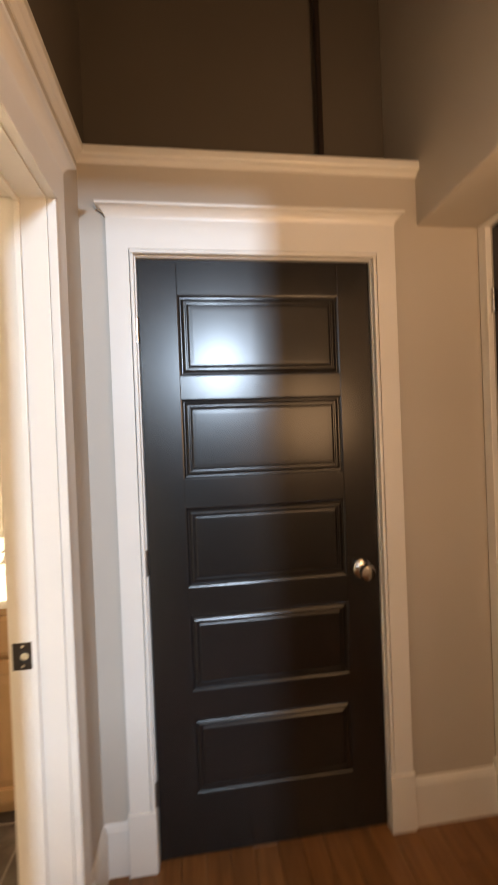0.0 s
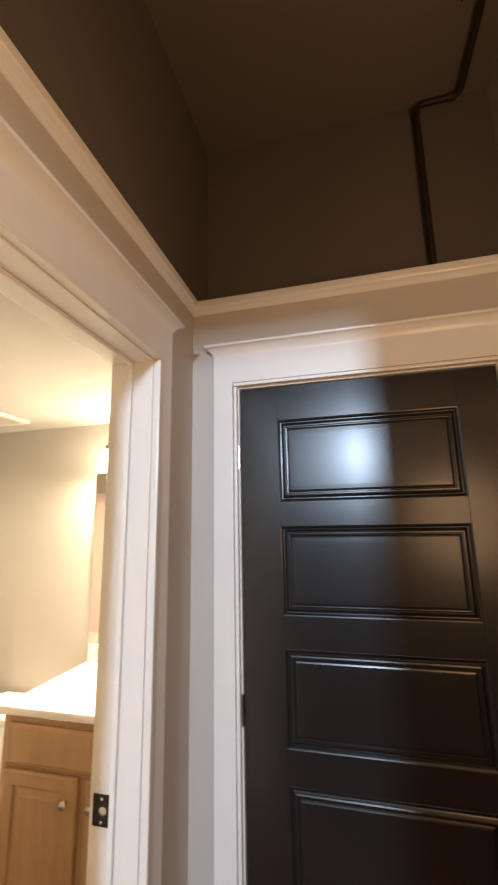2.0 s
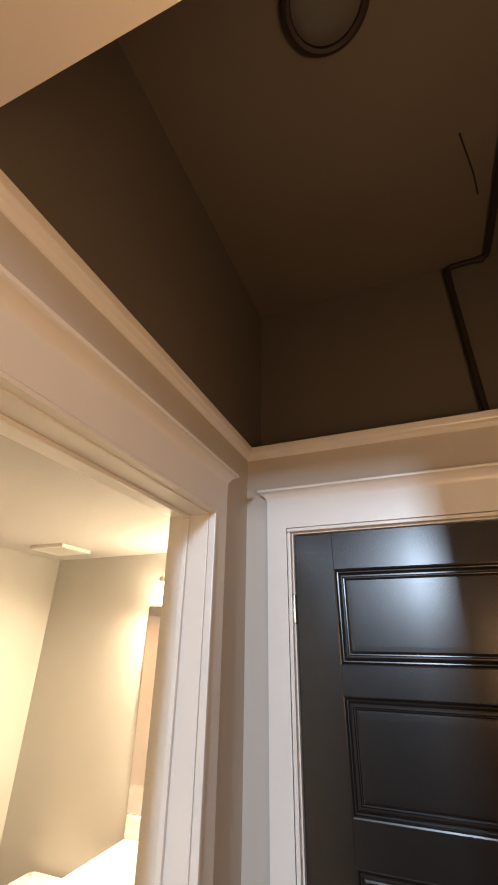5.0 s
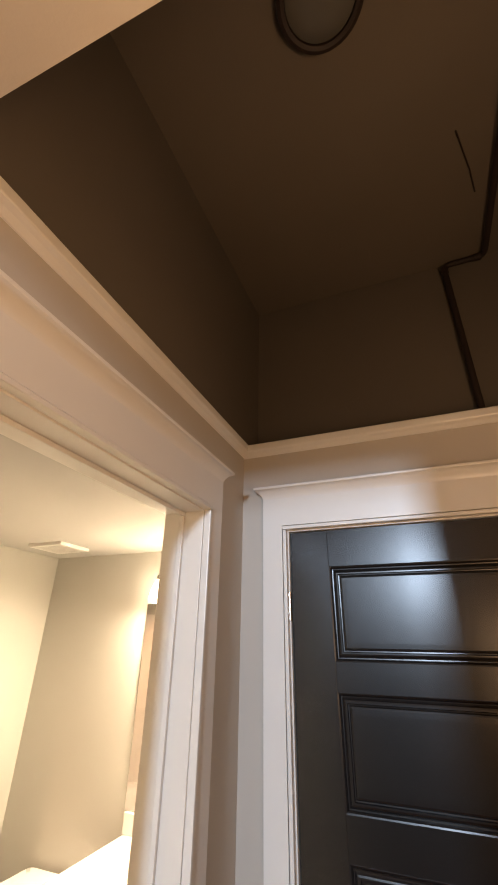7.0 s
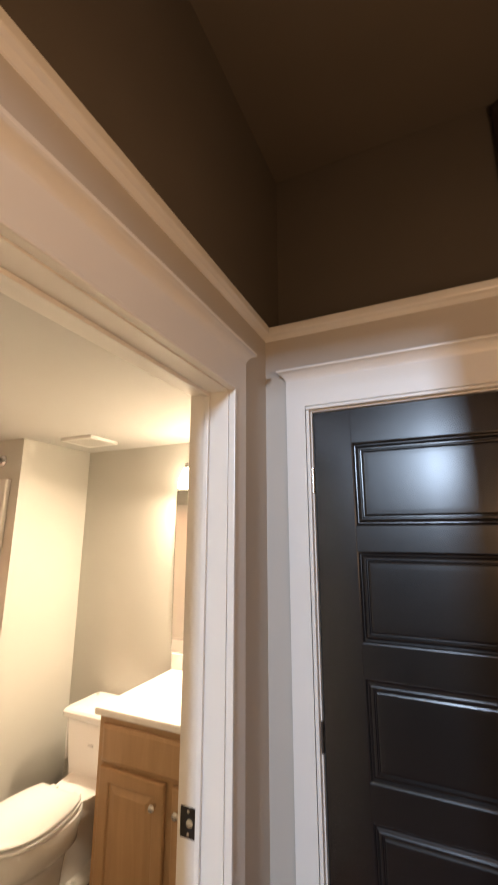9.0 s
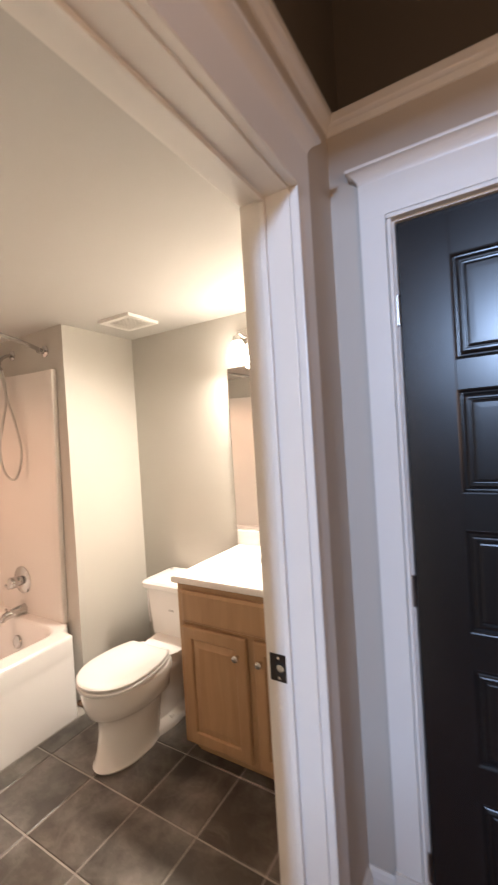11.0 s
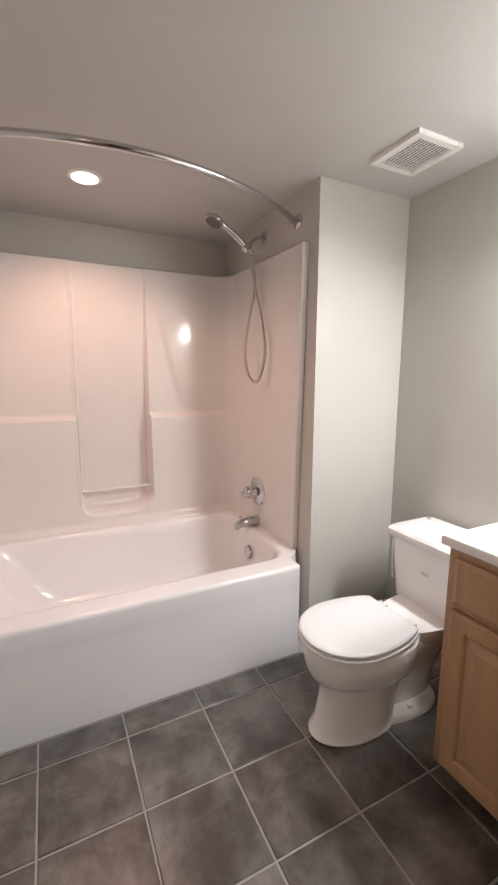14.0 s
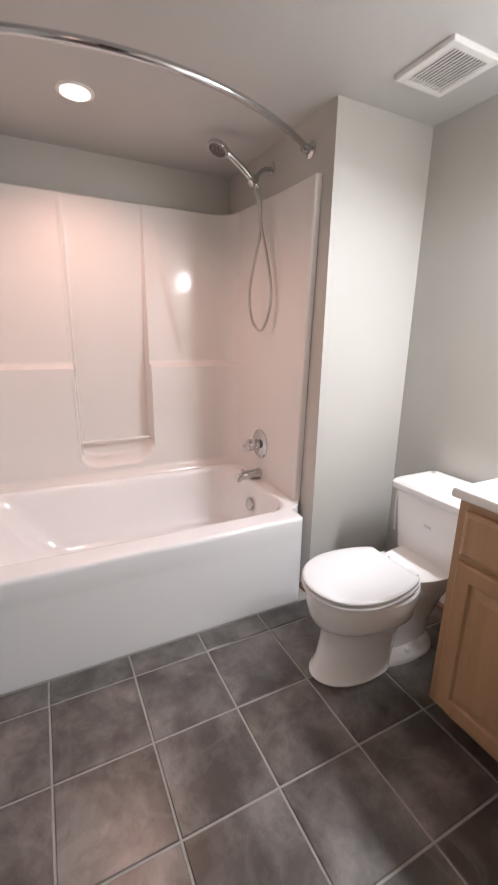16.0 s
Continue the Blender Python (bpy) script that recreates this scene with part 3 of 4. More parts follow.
surround = thing("tub_surround", (TX0 - 0.04, (TY0 + TY1) / 2, SZ0), "glossy white moulded tub surround with ledges and a towel bar", "tub surround")
PYE = TY1 + 0.002
NY, NZ = 250, 170
XB = -2.40
verts, faces = [], []
for j in range(NZ + 1):
    z = SZ0 + (SZ1 - SZ0) * j / NZ
    for i in range(NY + 1):
        y = TY0 + (PYE - TY0) * i / NY
        top = 0.0 if j < NZ else 0.012
        verts.append((XB + back_depth(y, z) - top, y, z + 0.0))
for j in range(NZ):
    for i in range(NY):
        a = j * (NY + 1) + i
        faces.append((a, a + 1, a + NY + 2, a + NY + 1))
top0 = len(verts)
for i in range(NY + 1):
    verts.append((-2.419, TY0 + (PYE - TY0) * i / NY, SZ1 + 0.004))
for i in range(NY):
    a = NZ * (NY + 1) + i
    faces.append((a, a + 1, top0 + i + 1, top0 + i))
bm = bmesh.new()
vs = [bm.verts.new(v) for v in verts]
for q in faces:
    bm.faces.new([vs[k] for k in q])
back_panel = part("back_panel", bm, M_ACRYL, surround, smooth=True)


def end_panel(y_face, y_wall):
    """End panel whose front edge slopes back downwards, with a rounded lip."""
    s = 1 if y_wall > y_face else -1
    rings = []
    for k in range(25):
        x_front = TX1 - 0.121 - 0.045 * (24 - k) / 24

        def rise(x):
            top = SZ1 - 0.002 - 0.020 * smooth_step(-2.2, -1.45, x)
            return SZ0 + (top - SZ0) * k / 24
        ring = [(TX0 - 0.08, y_wall, rise(-2.4))]
        for m in range(29):
            x = TX0 - 0.08 + (x_front - 0.010 - TX0 + 0.08) * m / 28
            lip = 0.005 * smooth_step(x_front - 0.024, x_front - 0.018, x)
            ring.append((x, y_face - s * lip, rise(x)))
        ye = ring[-1][1]
        for a in (30, 60, 90):
            ring.append((x_front - 0.010 + 0.010 * math.sin(radians(a)), ye + s * 0.010 * (1 - math.cos(radians(a))), rise(x_front)))
        ring.append((x_front, y_wall, rise(x_front)))
        rings.append(ring if s > 0 else ring[::-1])
    return part("end_panel", loft(rings), M_ACRYL, surround, smooth=True)


end_panel(PYE, COLY - 0.001)
end_panel(TY0, TY0 - 0.029)
part("towel_bar", sweep([(XB + 0.095, 1.396, 0.668), (XB + 0.095, 1.812, 0.668)], 0.009, 12), M_ACRYL, surround, "white towel bar", True)

# ---- tub and shower fittings on the end panel ----
EY = PYE
valve = thing("shower_valve", (-1.895, EY, 0.66), "chrome single-handle tub and shower valve", "shower valve")
part("escutcheon", lathe((-1.895, EY + 0.001, 0.665), (0, -1, 0), [(0, 0.086), (0.006, 0.086), (0.012, 0.078), (0.018, 0.050), (0.022, 0.036)], 40), M_BRIGHT, valve, smooth=True)
part("handle", lathe((-1.895, EY - 0.02, 0.665), (0, -1, 0), [(0, 0.030), (0.02, 0.028), (0.028, 0.022), (0.030, 0.034), (0.055, 0.036), (0.065, 0.030), (0.070, 0.015)], 24), M_BRIGHT, valve, smooth=True)
part("lever", sweep([(-1.895, EY - 0.07, 0.665), (-1.925, EY - 0.075, 0.632), (-1.96, EY - 0.078, 0.648)], [0.012, 0.010, 0.008], 12), M_BRIGHT, valve, smooth=True)
spout = thing("tub_spout", (-1.895, EY, 0.485), "chrome tub spout with diverter knob", "tub spout")
part("spout_body", sweep([(-1.895, EY + 0.001, 0.485), (-1.895, EY - 0.03, 0.485), (-1.895, EY - 0.09, 0.483), (-1.895, EY - 0.125, 0.476), (-1.895, EY - 0.140, 0.462), (-1.895, EY - 0.142, 0.450)], [0.031, 0.030, 0.027, 0.024, 0.019, 0.016], 20), M_BRIGHT, spout, smooth=True)
part("diverter", lathe((-1.895, EY - 0.115, 0.50), (0, 0, 1), [(0, 0.004), (0.014, 0.004), (0.016, 0.008), (0.022, 0.008), (0.024, 0.004)], 14), M_BRIGHT, spout, smooth=True)
AX = -1.895
shower = thing("hand_shower", (AX, COLY, 2.09), "chrome hand shower with hose on a wall arm", "shower head")
part("wall_flange", lathe((AX, COLY + 0.001, 2.088), (0, -1, 0), [(0, 0.032), (0.005, 0.031), (0.010, 0.02), (0.012, 0.012)], 24), M_BRIGHT, shower, smooth=True)
part("shower_arm", sweep(rounded([(AX, COLY, 2.088), (AX, COLY - 0.05, 2.080), (AX + 0.02, COLY - 0.115, 2.012)], 0.03), 0.0105, 12), M_BRIGHT, shower, smooth=True)
part("bracket", lathe((AX + 0.015, COLY - 0.095, 2.032), (0.1, -0.62, -0.60), [(0, 0.014), (0.004, 0.019), (0.036, 0.022), (0.048, 0.018), (0.052, 0.01)], 18), M_BRIGHT, shower, smooth=True)
H0, H1 = Vector((-1.876, 2.290, 1.984)), Vector((-1.878, 2.112, 2.112))
mid = (H0 + H1) / 2 + Vector((0.0, -0.006, 0.026))
stem = [H0.lerp(mid, t / 6).lerp(mid.lerp(H1, t / 6), t / 6) for t in range(7)]
part("handle", sweep(stem, [0.0105, 0.013, 0.0155, 0.0165, 0.0155, 0.0145, 0.019], 16), M_BRIGHT, shower, smooth=True)
face_dir = Vector((0.05, -0.40, -0.91)).normalized()
HC = H1 + Vector((0.0, -0.034, 0.010))
part("spray_head", lathe(HC - face_dir * 0.022, face_dir, [(0, 0.012), (0.006, 0.033), (0.016, 0.048), (0.030, 0.051), (0.036, 0.048)], 28), M_BRIGHT, shower, smooth=True)
part("spray_face", lathe(HC + face_dir * 0.0145, face_dir, [(0, 0.041), (0.003, 0.040), (0.005, 0.030), (0.0045, 0.0)], 28), M_STEEL, shower, "grey nozzle plate", True)
for k in range(14):
    a, rr = 2 * math.pi * k / (9 if k < 9 else 5), 0.031 if k < 9 else 0.014
    s = face_dir.orthogonal().normalized()
    p = HC + face_dir * 0.019 + rr * (math.cos(a) * s + math.sin(a) * face_dir.cross(s))
    part("nozzle", lathe(p, face_dir, [(0, 0.0035), (0.002, 0.0028)], 8), M_HOLE, shower)
hose = [(-1.876, 2.290, 1.984), (-1.868, 2.300, 1.90), (-1.855, 2.302, 1.80), (-1.80, 2.310, 1.65), (-1.762, 2.315, 1.487), (-1.782, 2.305, 1.36), (-1.83, 2.292, 1.306),
        (-1.885, 2.272, 1.36), (-1.90, 2.262, 1.495), (-1.89, 2.285, 1.66), (-1.875, 2.306, 1.80), (-1.874, 2.290, 1.92), (-1.880, 2.268, 2.005)]


def spline(pts, n=8):
    p = [Vector(q) for q in pts]
    p = [p[0]] + p + [p[-1]]
    out = []
    for a, b, c, d in zip(p, p[1:], p[2:], p[3:]):
        for k in range(n):
            t = k / n
            out.append(0.5 * (2 * b + (c - a) * t + (2 * a - 5 * b + 4 * c - d) * t * t + (3 * b - a - 3 * c + d) * t ** 3))
    return out + [p[-1]]


part("hose", sweep(spline(hose), 0.0075, 12), M_HOSE, shower, "ribbed metal hose", True)

rod = thing("shower_rod", (-1.55, 1.58, 2.06), "curved chrome shower curtain rod", "shower rod")
RYA, RYB = TY0 - 0.03, COLY
arc = []
for k in range(41):
    y = RYA + 0.015 + (RYB - RYA - 0.03) * k / 40
    s = 2 * (k / 40) - 1
    arc.append((-1.556 + 0.280 * (1 - s * s), y, 2.060))
part("rod", sweep(arc, 0.0125, 16), M_BRIGHT, rod, smooth=True)
for yy, s in ((RYB, -1), (RYA, 1)):
    part("flange", lathe((-1.552, yy - s * 0.001, 2.060), (0, s, 0), [(0, 0.034), (0.006, 0.034), (0.011, 0.026), (0.014, 0.018), (0.045, 0.016), (0.05, 0.013)], 24), M_BRIGHT, rod, smooth=True)

# ---- recessed lamp and fan in the ceiling ----
lamp = thing("recessed_light", (-1.85, 1.465, BZ), "lit recessed ceiling light over the tub", "recessed light")
part("trim_ring", lathe((-1.85, 1.465, BZ + 0.0005), (0, 0, -1), [(0, 0.072), (0.004, 0.072), (0.007, 0.066), (0.006, 0.056)], 36), M_FAN, lamp, "white trim ring", True)
part("lens", lathe((-1.85, 1.465, BZ - 0.003), (0, 0, -1), [(0, 0.056), (0.005, 0.056), (0.007, 0.048), (0.0075, 0.0)], 36), M_BULB, lamp, "glowing lamp", True)

fan = thing("exhaust_fan", (-1.066, 2.588, BZ), "white square ceiling exhaust fan grille with slots", "exhaust fan")
FX0, FX1, FY0, FY1 = -1.188, -0.945, 2.473, 2.702
part("grille_frame", boxes((FX0, FX1, FY0, FY0 + 0.028, BZ - 0.018, BZ + 0.001), (FX0, FX1, FY1 - 0.028, FY1, BZ - 0.018, BZ + 0.001), (FX0, FX0 + 0.028, FY0 + 0.028, FY1 - 0.028, BZ - 0.018, BZ + 0.001), (FX1 - 0.028, FX1, FY0 + 0.028, FY1 - 0.028, BZ - 0.018, BZ + 0.001), bevel=0.003), M_FAN, fan)
# no hollow behind the slats: a near-black sheet stands for its shade
part("grille_backing", boxes((FX0 + 0.02, FX1 - 0.02, FY0 + 0.02, FY1 - 0.02, BZ - 0.003, BZ)), mat("fan_shade_black", (0.025, 0.024, 0.023), 0.7), fan, "near-black sheet for the shade inside the fan")
NS = 12
for k in range(NS):
    y = FY0 + 0.034 + (FY1 - FY0 - 0.068) * k / (NS - 1)
    part("slat", boxes((FX0 + 0.026, FX1 - 0.026, y - 0.0034, y + 0.0034, BZ - 0.017, BZ - 0.0145)), M_FAN, fan)

# ---- toilet ----
CX = -0.897


def egg(y_front, y_back, hw, z, n=44, cx=CX, square=2.0, full=0.8):
    """An egg-shaped ring: rounder at the front, fuller at the back."""
    out = []
    mid = y_back - (y_back - y_front) * 0.44
    for k in range(n):
        a = 2 * math.pi * k / n
        c, s = math.cos(a), math.sin(a)
        ry = (y_back - mid) if c > 0 else (mid - y_front)
        e = 2.0 / (square if c <= 0 else square + full)
        out.append((cx + hw * math.copysign(abs(s) ** e, s), mid + ry * math.copysign(abs(c) ** e, c), z))
    return out


toilet = thing("toilet", (-0.9, 2.4, 0), "white two-piece toilet with closed lid beside the vanity", "toilet")
bowl = [egg(2.066, 2.40, 0.110, 0.001), egg(2.060, 2.41, 0.114, 0.010), egg(2.070, 2.41, 0.108, 0.022), egg(2.086, 2.42, 0.103, 0.07), egg(2.102, 2.43, 0.103, 0.15), egg(2.102, 2.44, 0.108, 0.195), egg(2.092, 2.45, 0.116, 0.218), egg(2.078, 2.47, 0.128, 0.232), egg(2.056, 2.48, 0.150, 0.252),
        egg(2.043, 2.50, 0.166, 0.285, full=0.0), egg(2.036, 2.51, 0.173, 0.318, full=0.0), egg(2.032, 2.515, 0.175, 0.346, full=0.0), egg(2.035, 2.515, 0.173, 0.366, full=0.0), egg(2.045, 2.51, 0.165, 0.373, full=0.0)]
part("bowl", loft(bowl), M_PORC, toilet, smooth=True)
foot = [egg(2.28, 2.655, 0.108, 0.001), egg(2.28, 2.655, 0.108, 0.018), egg(2.29, 2.648, 0.100, 0.034), egg(2.30, 2.64, 0.070, 0.055), egg(2.30, 2.66, 0.062, 0.12), egg(2.30, 2.72, 0.075, 0.22), egg(2.33, 2.80, 0.105, 0.30), egg(2.36, 2.84, 0.13, 0.35), egg(2.36, 2.845, 0.135, 0.372)]
part("trapway", loft(foot), M_PORC, toilet, smooth=True)
for s in (-1, 1):
    part("bolt_cap", lathe((CX + s * 0.083, 2.47, 0.026), (0, 0, 1), [(0, 0.015), (0.016, 0.014), (0.024, 0.009), (0.026, 0.0)], 18), M_PORC, toilet, smooth=True)
def lid_ring(inset, z):
    """Long oval, cut straight across at the hinge."""
    out = []
    for k in range(56):
        a = 2 * math.pi * k / 56
        c, sn = math.cos(a), math.sin(a)
        y = 2.225 + ((0.307 if c > 0 else 0.203) - inset) * c
        out.append((CX + (0.178 - inset) * math.copysign(abs(sn) ** 0.94, sn), min(y, 2.438 - inset), z))
    return out


part("seat", loft([lid_ring(0.010, 0.3775), lid_ring(0.0, 0.383), lid_ring(0.0, 0.392), lid_ring(0.004, 0.3955), lid_ring(0.014, 0.397)]), M_SEAT, toilet, smooth=True)
part("lid", loft([lid_ring(0.024, 0.400), lid_ring(0.006, 0.4015), lid_ring(0.002, 0.405), lid_ring(0.002, 0.412), lid_ring(0.006, 0.4165), lid_ring(0.014, 0.419), lid_ring(0.05, 0.4205), lid_ring(0.12, 0.421)]), M_SEAT, toilet, smooth=True)
for s in (-1, 1):
    part("hinge_cap", boxes((CX + s * 0.075 - 0.022, CX + s * 0.075 + 0.022, 2.430, 2.468, 0.352, 0.404), bevel=0.007), M_SEAT, toilet, smooth=True)


def slab(x0, x1, y0, y1, z, r=0.03):
    return rrect(x0, x1, y0, y1, z, r, 5)


TXL, TXR, TYF, TYB = -1.112, -0.690, 2.616, 2.872
part("tank", loft([slab(TXL + 0.048, TXR - 0.048, TYF + 0.028, TYB, 0.338), slab(TXL + 0.037, TXR - 0.037, TYF + 0.014, TYB, 0.346), slab(TXL + 0.033, TXR - 0.033, TYF + 0.010, TYB, 0.360), slab(TXL + 0.016, TXR - 0.016, TYF + 0.006, TYB, 0.52), slab(TXL + 0.005, TXR - 0.005, TYF + 0.004, TYB, 0.631)]), M_PORC, toilet, smooth=True)
part("tank_lid", loft([slab(TXL - 0.006, TXR + 0.006, TYF - 0.010, TYB + 0.005, 0.632), slab(TXL - 0.012, TXR + 0.012, TYF - 0.016, TYB + 0.010, 0.641), slab(TXL - 0.012, TXR + 0.012, TYF - 0.016, TYB + 0.010, 0.663), slab(TXL - 0.002, TXR + 0.002, TYF - 0.006, TYB + 0.004, 0.674), slab(TXL + 0.05, TXR - 0.05, TYF + 0.05, TYB - 0.04, 0.678)]), M_PORC, toilet, smooth=True)
part("neck", boxes((CX - 0.104, CX + 0.104, 2.43, 2.80, 0.28, 0.357), bevel=0.024), M_PORC, toilet, smooth=True)
part("flush_lever", sweep([(TXL + 0.002, TYF + 0.045, 0.600), (TXL - 0.010, TYF + 0.045, 0.600), (TXL - 0.013, TYF + 0.043, 0.590), (TXL - 0.012, TYF + 0.041, 0.50), (TXL - 0.004, TYF + 0.040, 0.41)], [0.008, 0.008, 0.0055, 0.005, 0.0045], 10), M_SEAT, toilet, "pale flush lever", True)
part("maker_mark", boxes((-0.930, -0.896, TYF + 0.0030, TYF + 0.012, 0.515, 0.525)), mat("grey_mark", (0.6, 0.6, 0.6), 0.4), toilet, "small grey mark")
supply = thing("supply_line", (-1.19, 2.88, 0.15), "white plastic water supply line behind the toilet", "supply line")
part("tube", sweep(spline([(-1.115, 2.84, 0.345), (-1.13, 2.845, 0.28), (-1.155, 2.85, 0.20), (-1.16, 2.87, 0.15), (-1.16, BACK + 0.002, 0.145)]), 0.0055, 10), M_SEAT, supply, smooth=True)
part("stop_valve", lathe((-1.16, BACK, 0.145), (0, -1, 0), [(0, 0.024), (0.004, 0.023), (0.008, 0.010), (0.03, 0.010), (0.034, 0.016), (0.05, 0.016), (0.054, 0.008)], 18), M_BRIGHT, supply, smooth=True)

# ---- vanity ----
VX0, VX1, VYF, VYB = -0.585, 0.178, 2.345, BACK
vanity = thing("vanity_cabinet", (-0.2, 2.62, 0), "maple vanity cabinet with two raised-panel doors", "vanity")
part("body", boxes((VX0, VX0 + 0.018, VYF + 0.062, VYB - 0.001, 0.0, 0.829), (VX0, VX0 + 0.018, VYF + 0.002, VYF + 0.0615, 0.088, 0.829), (VX1 - 0.018, VX1, VYF + 0.002, VYB - 0.001, 0.0, 0.829), (VX0 + 0.018, VX1 - 0.018, VYB - 0.012, VYB - 0.001, 0.09, 0.829), (VX0 + 0.018, VX1 - 0.018, VYF + 0.002, VYB - 0.012, 0.09, 0.105), bevel=0.001), M_CAB, vanity)
part("face_frame", boxes((VX0 - 0.001, VX0 + 0.045, VYF - 0.018, VYF + 0.001, 0.085, 0.829), (VX1 - 0.045, VX1, VYF - 0.018, VYF + 0.001, 0.085, 0.829), (VX0 + 0.045, VX1 - 0.045, VYF - 0.018, VYF + 0.001, 0.79, 0.829), (VX0 + 0.045, VX1 - 0.045, VYF - 0.018, VYF + 0.001, 0.62, 0.67), (VX0 + 0.045, VX1 - 0.045, VYF - 0.018, VYF + 0.001, 0.085, 0.12), (-0.225, -0.175, VYF - 0.018, VYF + 0.001, 0.12, 0.62), bevel=0.001), M_CAB, vanity)
part("toe_kick", boxes((VX0 + 0.018, VX1 - 0.018, VYF + 0.055, VYF + 0.07, 0.0, 0.09)), M_CAB, vanity, "dark shaded toe kick board")


def raised_panel(x0, x1, z0, z1, y):
    """A frame-and-panel front: outer edge rounded, sunk groove, bevelled field."""
    rings = []
    for inset, depth in ((0.0, 0.0), (0.0, -0.012), (0.003, -0.017), (0.007, -0.019), (0.050, -0.019), (0.053, -0.016), (0.055, -0.010), (0.060, -0.010), (0.085, -0.0165), (0.088, -0.0175), (0.10, -0.0178)):
        rings.append([(x0 + inset, y + depth, z0 + inset), (x1 - inset, y + depth, z0 + inset), (x1 - inset, y + depth, z1 - inset), (x0 + inset, y + depth, z1 - inset)])
    return loft(rings)


YD = VYF - 0.0185
rings = []
for inset, depth in ((0.0, 0.0), (0.0, -0.010), (0.004, -0.014), (0.010, -0.016), (0.014, -0.018), (0.03, -0.0185)):
    rings.append([(VX0 + 0.028 + inset, YD + depth, 0.655 + inset), (VX1 - 0.028 - inset, YD + depth, 0.655 + inset), (VX1 - 0.028 - inset, YD + depth, 0.800 - inset), (VX0 + 0.028 + inset, YD + depth, 0.800 - inset)])
part("false_drawer_front", loft(rings), M_CAB, vanity)
KNOB = [(0, 0.007), (0.003, 0.0075), (0.010, 0.005), (0.014, 0.008), (0.019, 0.0145), (0.026, 0.0155), (0.031, 0.012), (0.033, 0.004)]
for x0, x1, kx in ((VX0 + 0.028, -0.218, -0.258), (-0.182, VX1 - 0.028, -0.146)):
    door = part("door", raised_panel(x0, x1, 0.105, 0.638, YD), M_CAB, vanity)
    part("knob", lathe((kx, YD - 0.0188, 0.560), (0, -1, 0), KNOB, 20), M_CHROME, door, "brushed nickel knob", True)

top = thing("countertop", (-0.2, 2.6, 0.83), "white cultured marble vanity top with integral basin and backsplash", "countertop")
SX, SY, SRX, SRY = -0.205, 2.60, 0.215, 0.155
TX_0, TX_1, TYF2 = -0.603, BW - 0.001, 2.305
bm = bmesh.new()
N = 64
outer = []
for k in range(N):
    a = 2 * math.pi * (k + 0.5) / N
    c, s = math.cos(a), math.sin(a)
    hx = (TX_1 - SX) if c > 0 else (SX - TX_0)
    hy = (BACK - 0.001 - SY) if s > 0 else (SY - TYF2)
    t = min(hx / max(abs(c), 1e-6), hy / max(abs(s), 1e-6))
    outer.append((SX + c * t, SY + s * t))


def ell(f, z):
    return [(SX + SRX * f * math.cos(2 * math.pi * (k + 0.5) / N), SY + SRY * f * math.sin(2 * math.pi * (k + 0.5) / N), z) for k in range(N)]


def shrink(p, d, z):
    return (min(max(p[0], TX_0 + d), TX_1 - d), min(max(p[1], TYF2 + d), BACK - 0.001 - d), z)


loft([[shrink(p, 0.02, 0.8295) for p in outer], [shrink(p, 0.004, 0.8295) for p in outer], [shrink(p, 0.0, 0.834) for p in outer], [shrink(p, 0.0, 0.853) for p in outer], [shrink(p, 0.005, 0.859) for p in outer], [shrink(p, 0.012, 0.860) for p in outer],
      ell(1.08, 0.860), ell(1.02, 0.858), ell(0.96, 0.850), ell(0.85, 0.815), ell(0.62, 0.765), ell(0.3, 0.742), ell(0.08, 0.738)], True, True, bm)
part("slab", bm, M_TOP, top, smooth=True)
part("backsplash", boxes((TX_0 + 0.0005, TX_1 - 0.0005, BACK - 0.022, BACK - 0.0005, 0.8605, 0.945), bevel=0.004), M_TOP, top)
part("basin_drain", lathe((SX, SY, 0.7385), (0, 0, 1), [(0, 0.022), (0.003, 0.021), (0.004, 0.012), (0.002, 0.0)], 20), M_BRIGHT, top, "chrome drain", True)
faucet = thing("basin_faucet", (-0.205, 2.80, 0.86), "chrome two-handle basin faucet", "faucet")
part("faucet_base", boxes((-0.285, -0.125, 2.785, 2.835, 0.8603, 0.878), bevel=0.008), M_BRIGHT, faucet, smooth=True)
part("faucet_spout", sweep(rounded([(-0.205, 2.81, 0.875), (-0.205, 2.81, 0.93), (-0.205, 2.70, 0.945), (-0.205, 2.69, 0.925)], 0.02), 0.0125, 14), M_BRIGHT, faucet, smooth=True)
for hx in (-0.262, -0.148):
    part("faucet_handle", lathe((hx, 2.81, 0.876), (0, 0, 1), [(0, 0.016), (0.02, 0.013), (0.028, 0.019), (0.045, 0.020), (0.052, 0.012)], 18), M_BRIGHT, faucet, smooth=True)

M_MIRROR = mat("mirror_silver", (0.88, 0.9, 0.89), 0.015, 1.0, var=0.005, rvar=0.0)
mirror = thing("wall_mirror", (-0.2, BACK, 1.4), "frameless wall mirror above the vanity", "mirror")
part("mirror_glass", boxes((-0.612, BW - 0.004, BACK - 0.007, BACK - 0.0005, 0.948, 1.885), bevel=0.001), M_MIRROR, mirror)

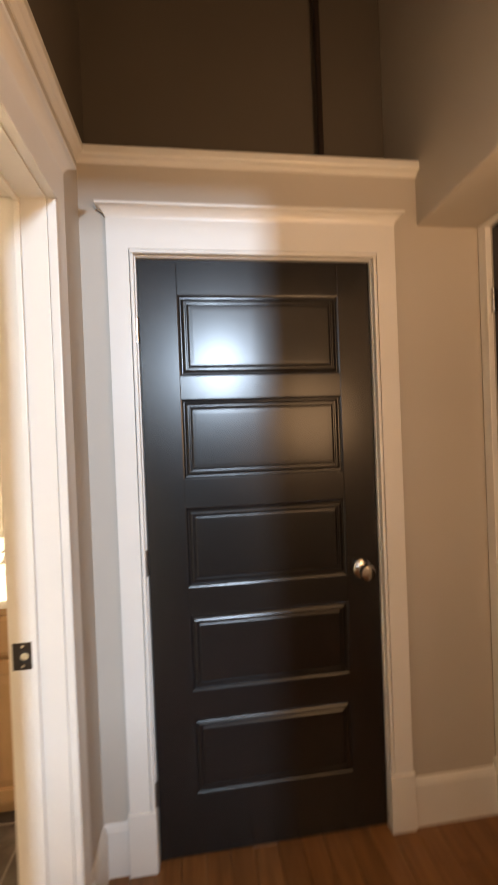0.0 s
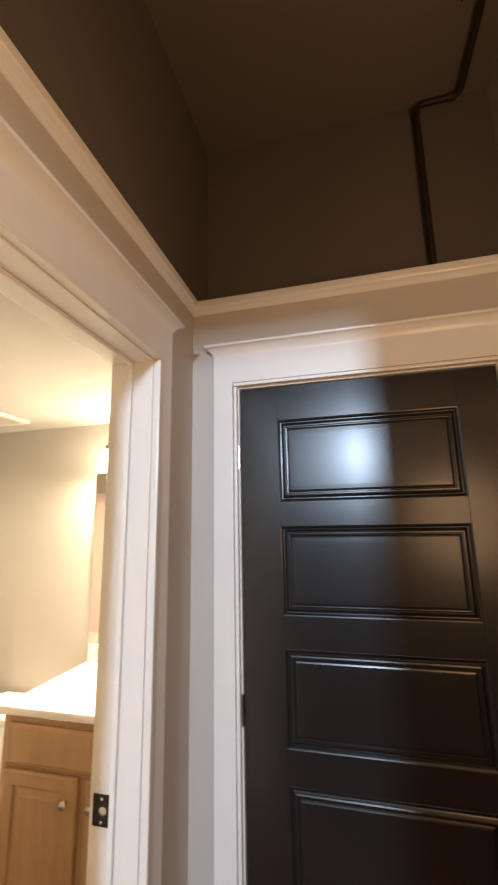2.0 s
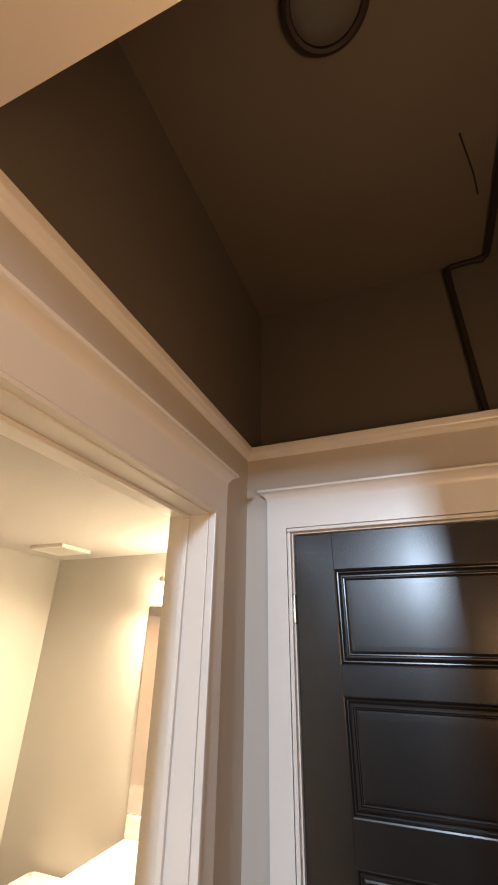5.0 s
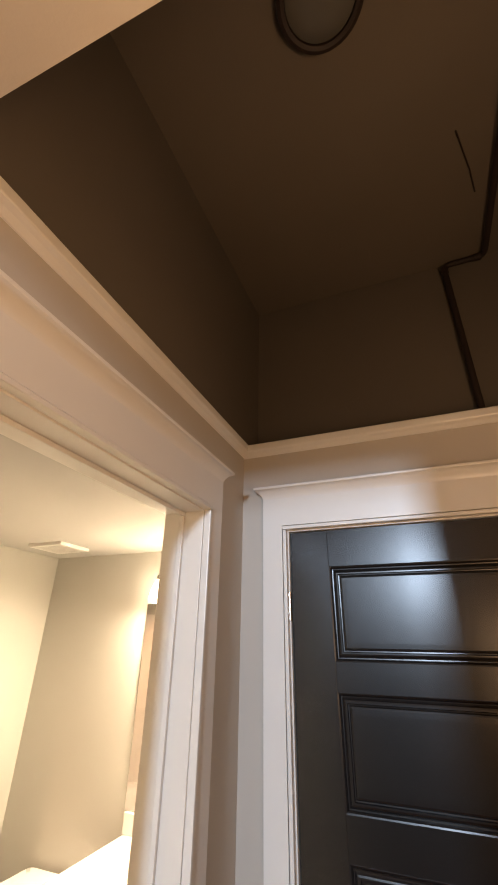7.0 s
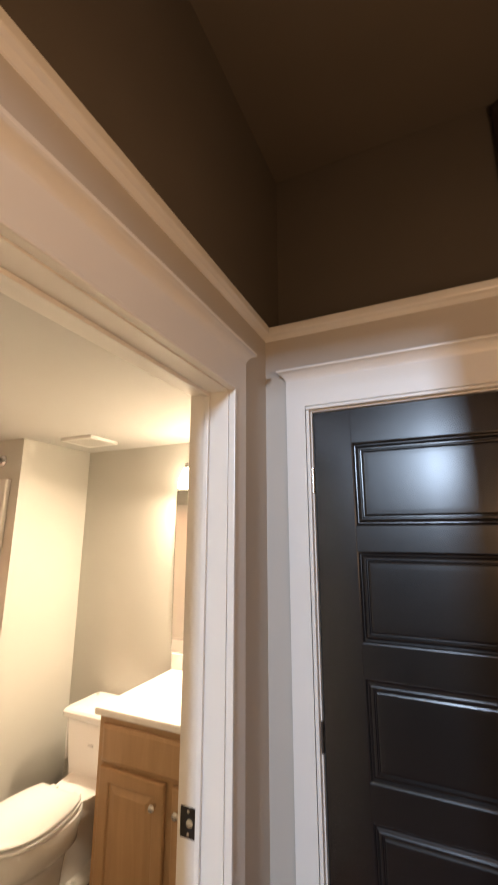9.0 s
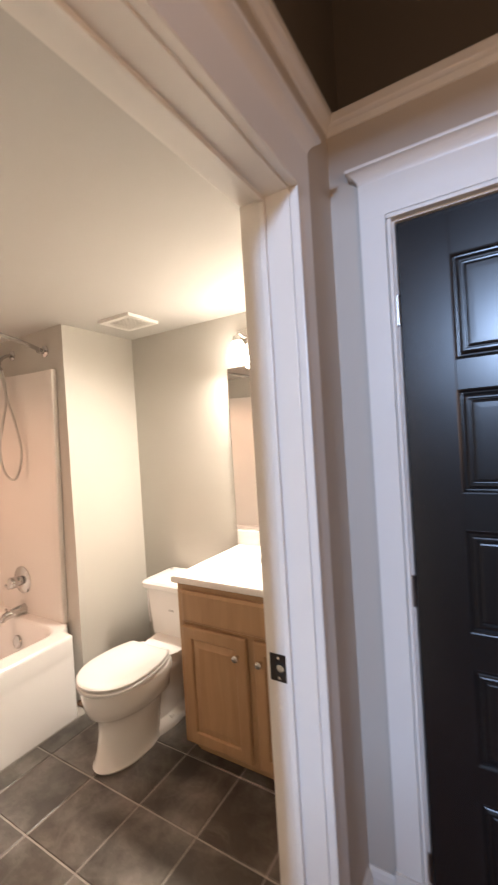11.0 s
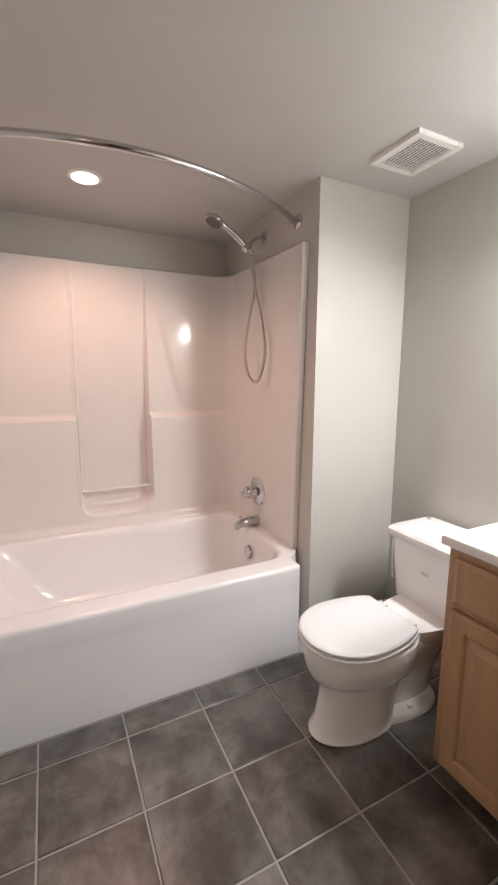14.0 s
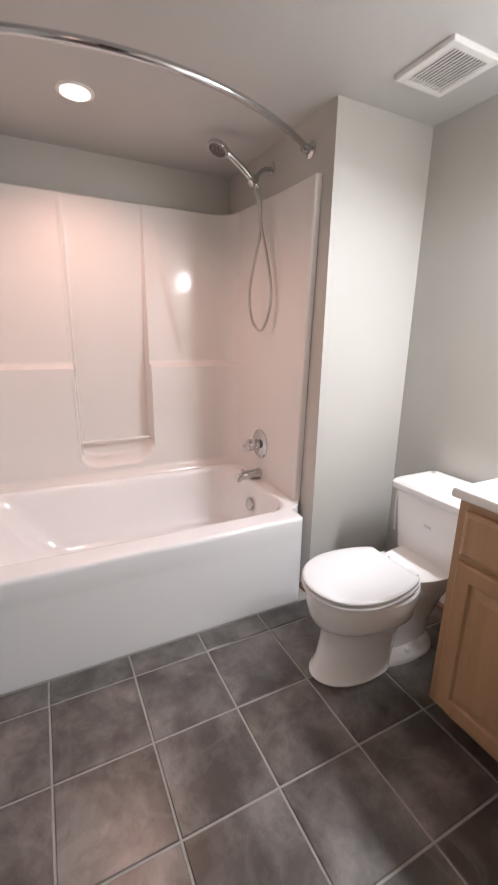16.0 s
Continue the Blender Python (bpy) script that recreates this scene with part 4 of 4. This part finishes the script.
vlight = thing("vanity_light", (-0.21, BACK, 2.03), "lit vanity light bar with frosted glass shades", "vanity light")
part("back_plate", boxes((-0.52, 0.10, BACK - 0.030, BACK - 0.0005, 2.000, 2.085), bevel=0.008), M_CHROME, vlight, "brushed nickel back plate", True)
for sx in (-0.47, -0.30, -0.13, 0.04):
    part("arm", sweep(rounded([(sx, BACK - 0.028, 2.04), (sx, BACK - 0.10, 2.055), (sx, BACK - 0.105, 2.02)], 0.02), 0.007, 10), M_CHROME, vlight, smooth=True)
    part("socket_cup", lathe((sx, BACK - 0.105, 2.035), (0, 0, -1), [(0, 0.010), (0.004, 0.024), (0.03, 0.027), (0.032, 0.02)], 20), M_CHROME, vlight, smooth=True)
    part("glass_shade", lathe((sx, BACK - 0.105, 2.004), (0, 0, -1), [(0, 0.026), (0.02, 0.036), (0.06, 0.052), (0.10, 0.060), (0.118, 0.058), (0.114, 0.03)], 24), M_SHADE, vlight, "glowing frosted glass shade", True)

# ---- bathroom baseboards with shoe moulding ----
BB = [(0, 0.0), (0.012, 0.0), (0.012, 0.085), (0.007, 0.098), (0, 0.10)]
SHOE = [(0.0125, 0.0), (0.030, 0.0), (0.028, 0.010), (0.021, 0.017), (0.0125, 0.020)]
for nm, prof, m, lab in (("baseboard", BB, M_TRIM, "white painted bathroom baseboard"), ("trim_shoe", SHOE, M_SHOE, "brown wooden shoe moulding")):
    solid(nm, extrude_profile(prof, lambda a, o, u: (COLX + o, a, u), COLY + 0.001, BACK - 0.001), m, lab + " on the pipe chase", "baseboard", "structure")
    solid(nm, extrude_profile(prof, lambda a, o, u: (a, BACK - o, u), COLX + 0.032, VX0 - 0.002), m, lab + " behind the toilet", "baseboard", "structure")
    solid(nm, extrude_profile(prof, lambda a, o, u: (a, COLY - o, u), -1.4225, COLX + 0.0125), m, lab + " end beside the tub", "baseboard", "structure")
solid("threshold", boxes((BW + 0.0, LW + 0.0, OP0 + 0.001, OP1 - 0.001, 0.0005, 0.010), bevel=0.004), M_SHOE, "brown wooden threshold in the bathroom doorway", "threshold", "structure")

# ---- floor pieces ----
PX, PY, GAP = 0.2965, 0.300, 0.007
bath_floor = bpy.data.objects["bath_floor"]
cache = {}


def tile_mesh(w, h):
    key = (round(w, 3), round(h, 3))
    if key not in cache:
        bm = bmesh.new()
        b = 0.0025
        loft([[(0, 0, -0.006), (w, 0, -0.006), (w, h, -0.006), (0, h, -0.006)], [(0, 0, -b * 0.8), (w, 0, -b * 0.8), (w, h, -b * 0.8), (0, h, -b * 0.8)], [(b, b, 0), (w - b, b, 0), (w - b, h - b, 0), (b, h - b, 0)]], False, True, bm)
        bmesh.ops.recalc_face_normals(bm, faces=bm.faces)
        me = bpy.data.meshes.new("tile")
        bm.to_mesh(me)
        bm.free()
        me.materials.append(M_TILE)
        cache[key] = me
    return cache[key]


for i in range(-1, 6):
    for j in range(-3, 7):
        x0, x1 = max(-1.203 + PX * i, TX1 + 0.012), min(-1.203 + PX * (i + 1), BW)
        y0, y1 = max(1.143 + PY * j, TY0 - 0.03), min(1.143 + PY * (j + 1), BACK)
        if x1 - x0 < 0.03 or y1 - y0 < 0.03:
            continue
        ob = new("tile", tile_mesh(x1 - x0 - GAP, y1 - y0 - GAP))
        ob.parent = bath_floor
        ob.location = (x0 + GAP / 2, y0 + GAP / 2, random.uniform(-0.0006, 0.0006))

WID = 0.083
floor_ob = bpy.data.objects["floor"]
planks = {}
rng = random.Random(4)
x = LW - 0.0
while x < 3.9:
    y = -1.899
    first = True
    while y < FW + 0.12:
        ln = rng.choice((0.7, 0.95, 1.2)) * (rng.choice((0.4, 0.7, 1.0)) if first else 1.0)
        first = False
        y1 = min(y + ln, FW + 0.12)
        key = round(y1 - y, 2)
        if key < 0.05:
            break
        if key not in planks:
            bm = bmesh.new()
            b = 0.0015
            w, h = WID - 0.0012, key - 0.0015
            loft([[(0, 0, -0.013), (w, 0, -0.013), (w, h, -0.013), (0, h, -0.013)], [(0, 0, -b), (w, 0, -b), (w, h, -b), (0, h, -b)], [(b, b, 0), (w - b, b, 0), (w - b, h - b, 0), (b, h - b, 0)]], False, True, bm)
            bmesh.ops.recalc_face_normals(bm, faces=bm.faces)
            me = bpy.data.meshes.new("plank")
            bm.to_mesh(me)
            bm.free()
            me.materials.append(M_FLOOR)
            planks[key] = me
        ob = new("plank", planks[key])
        ob.parent = floor_ob
        ob.location = (x, y, 0)
        y = y1
    x += WID
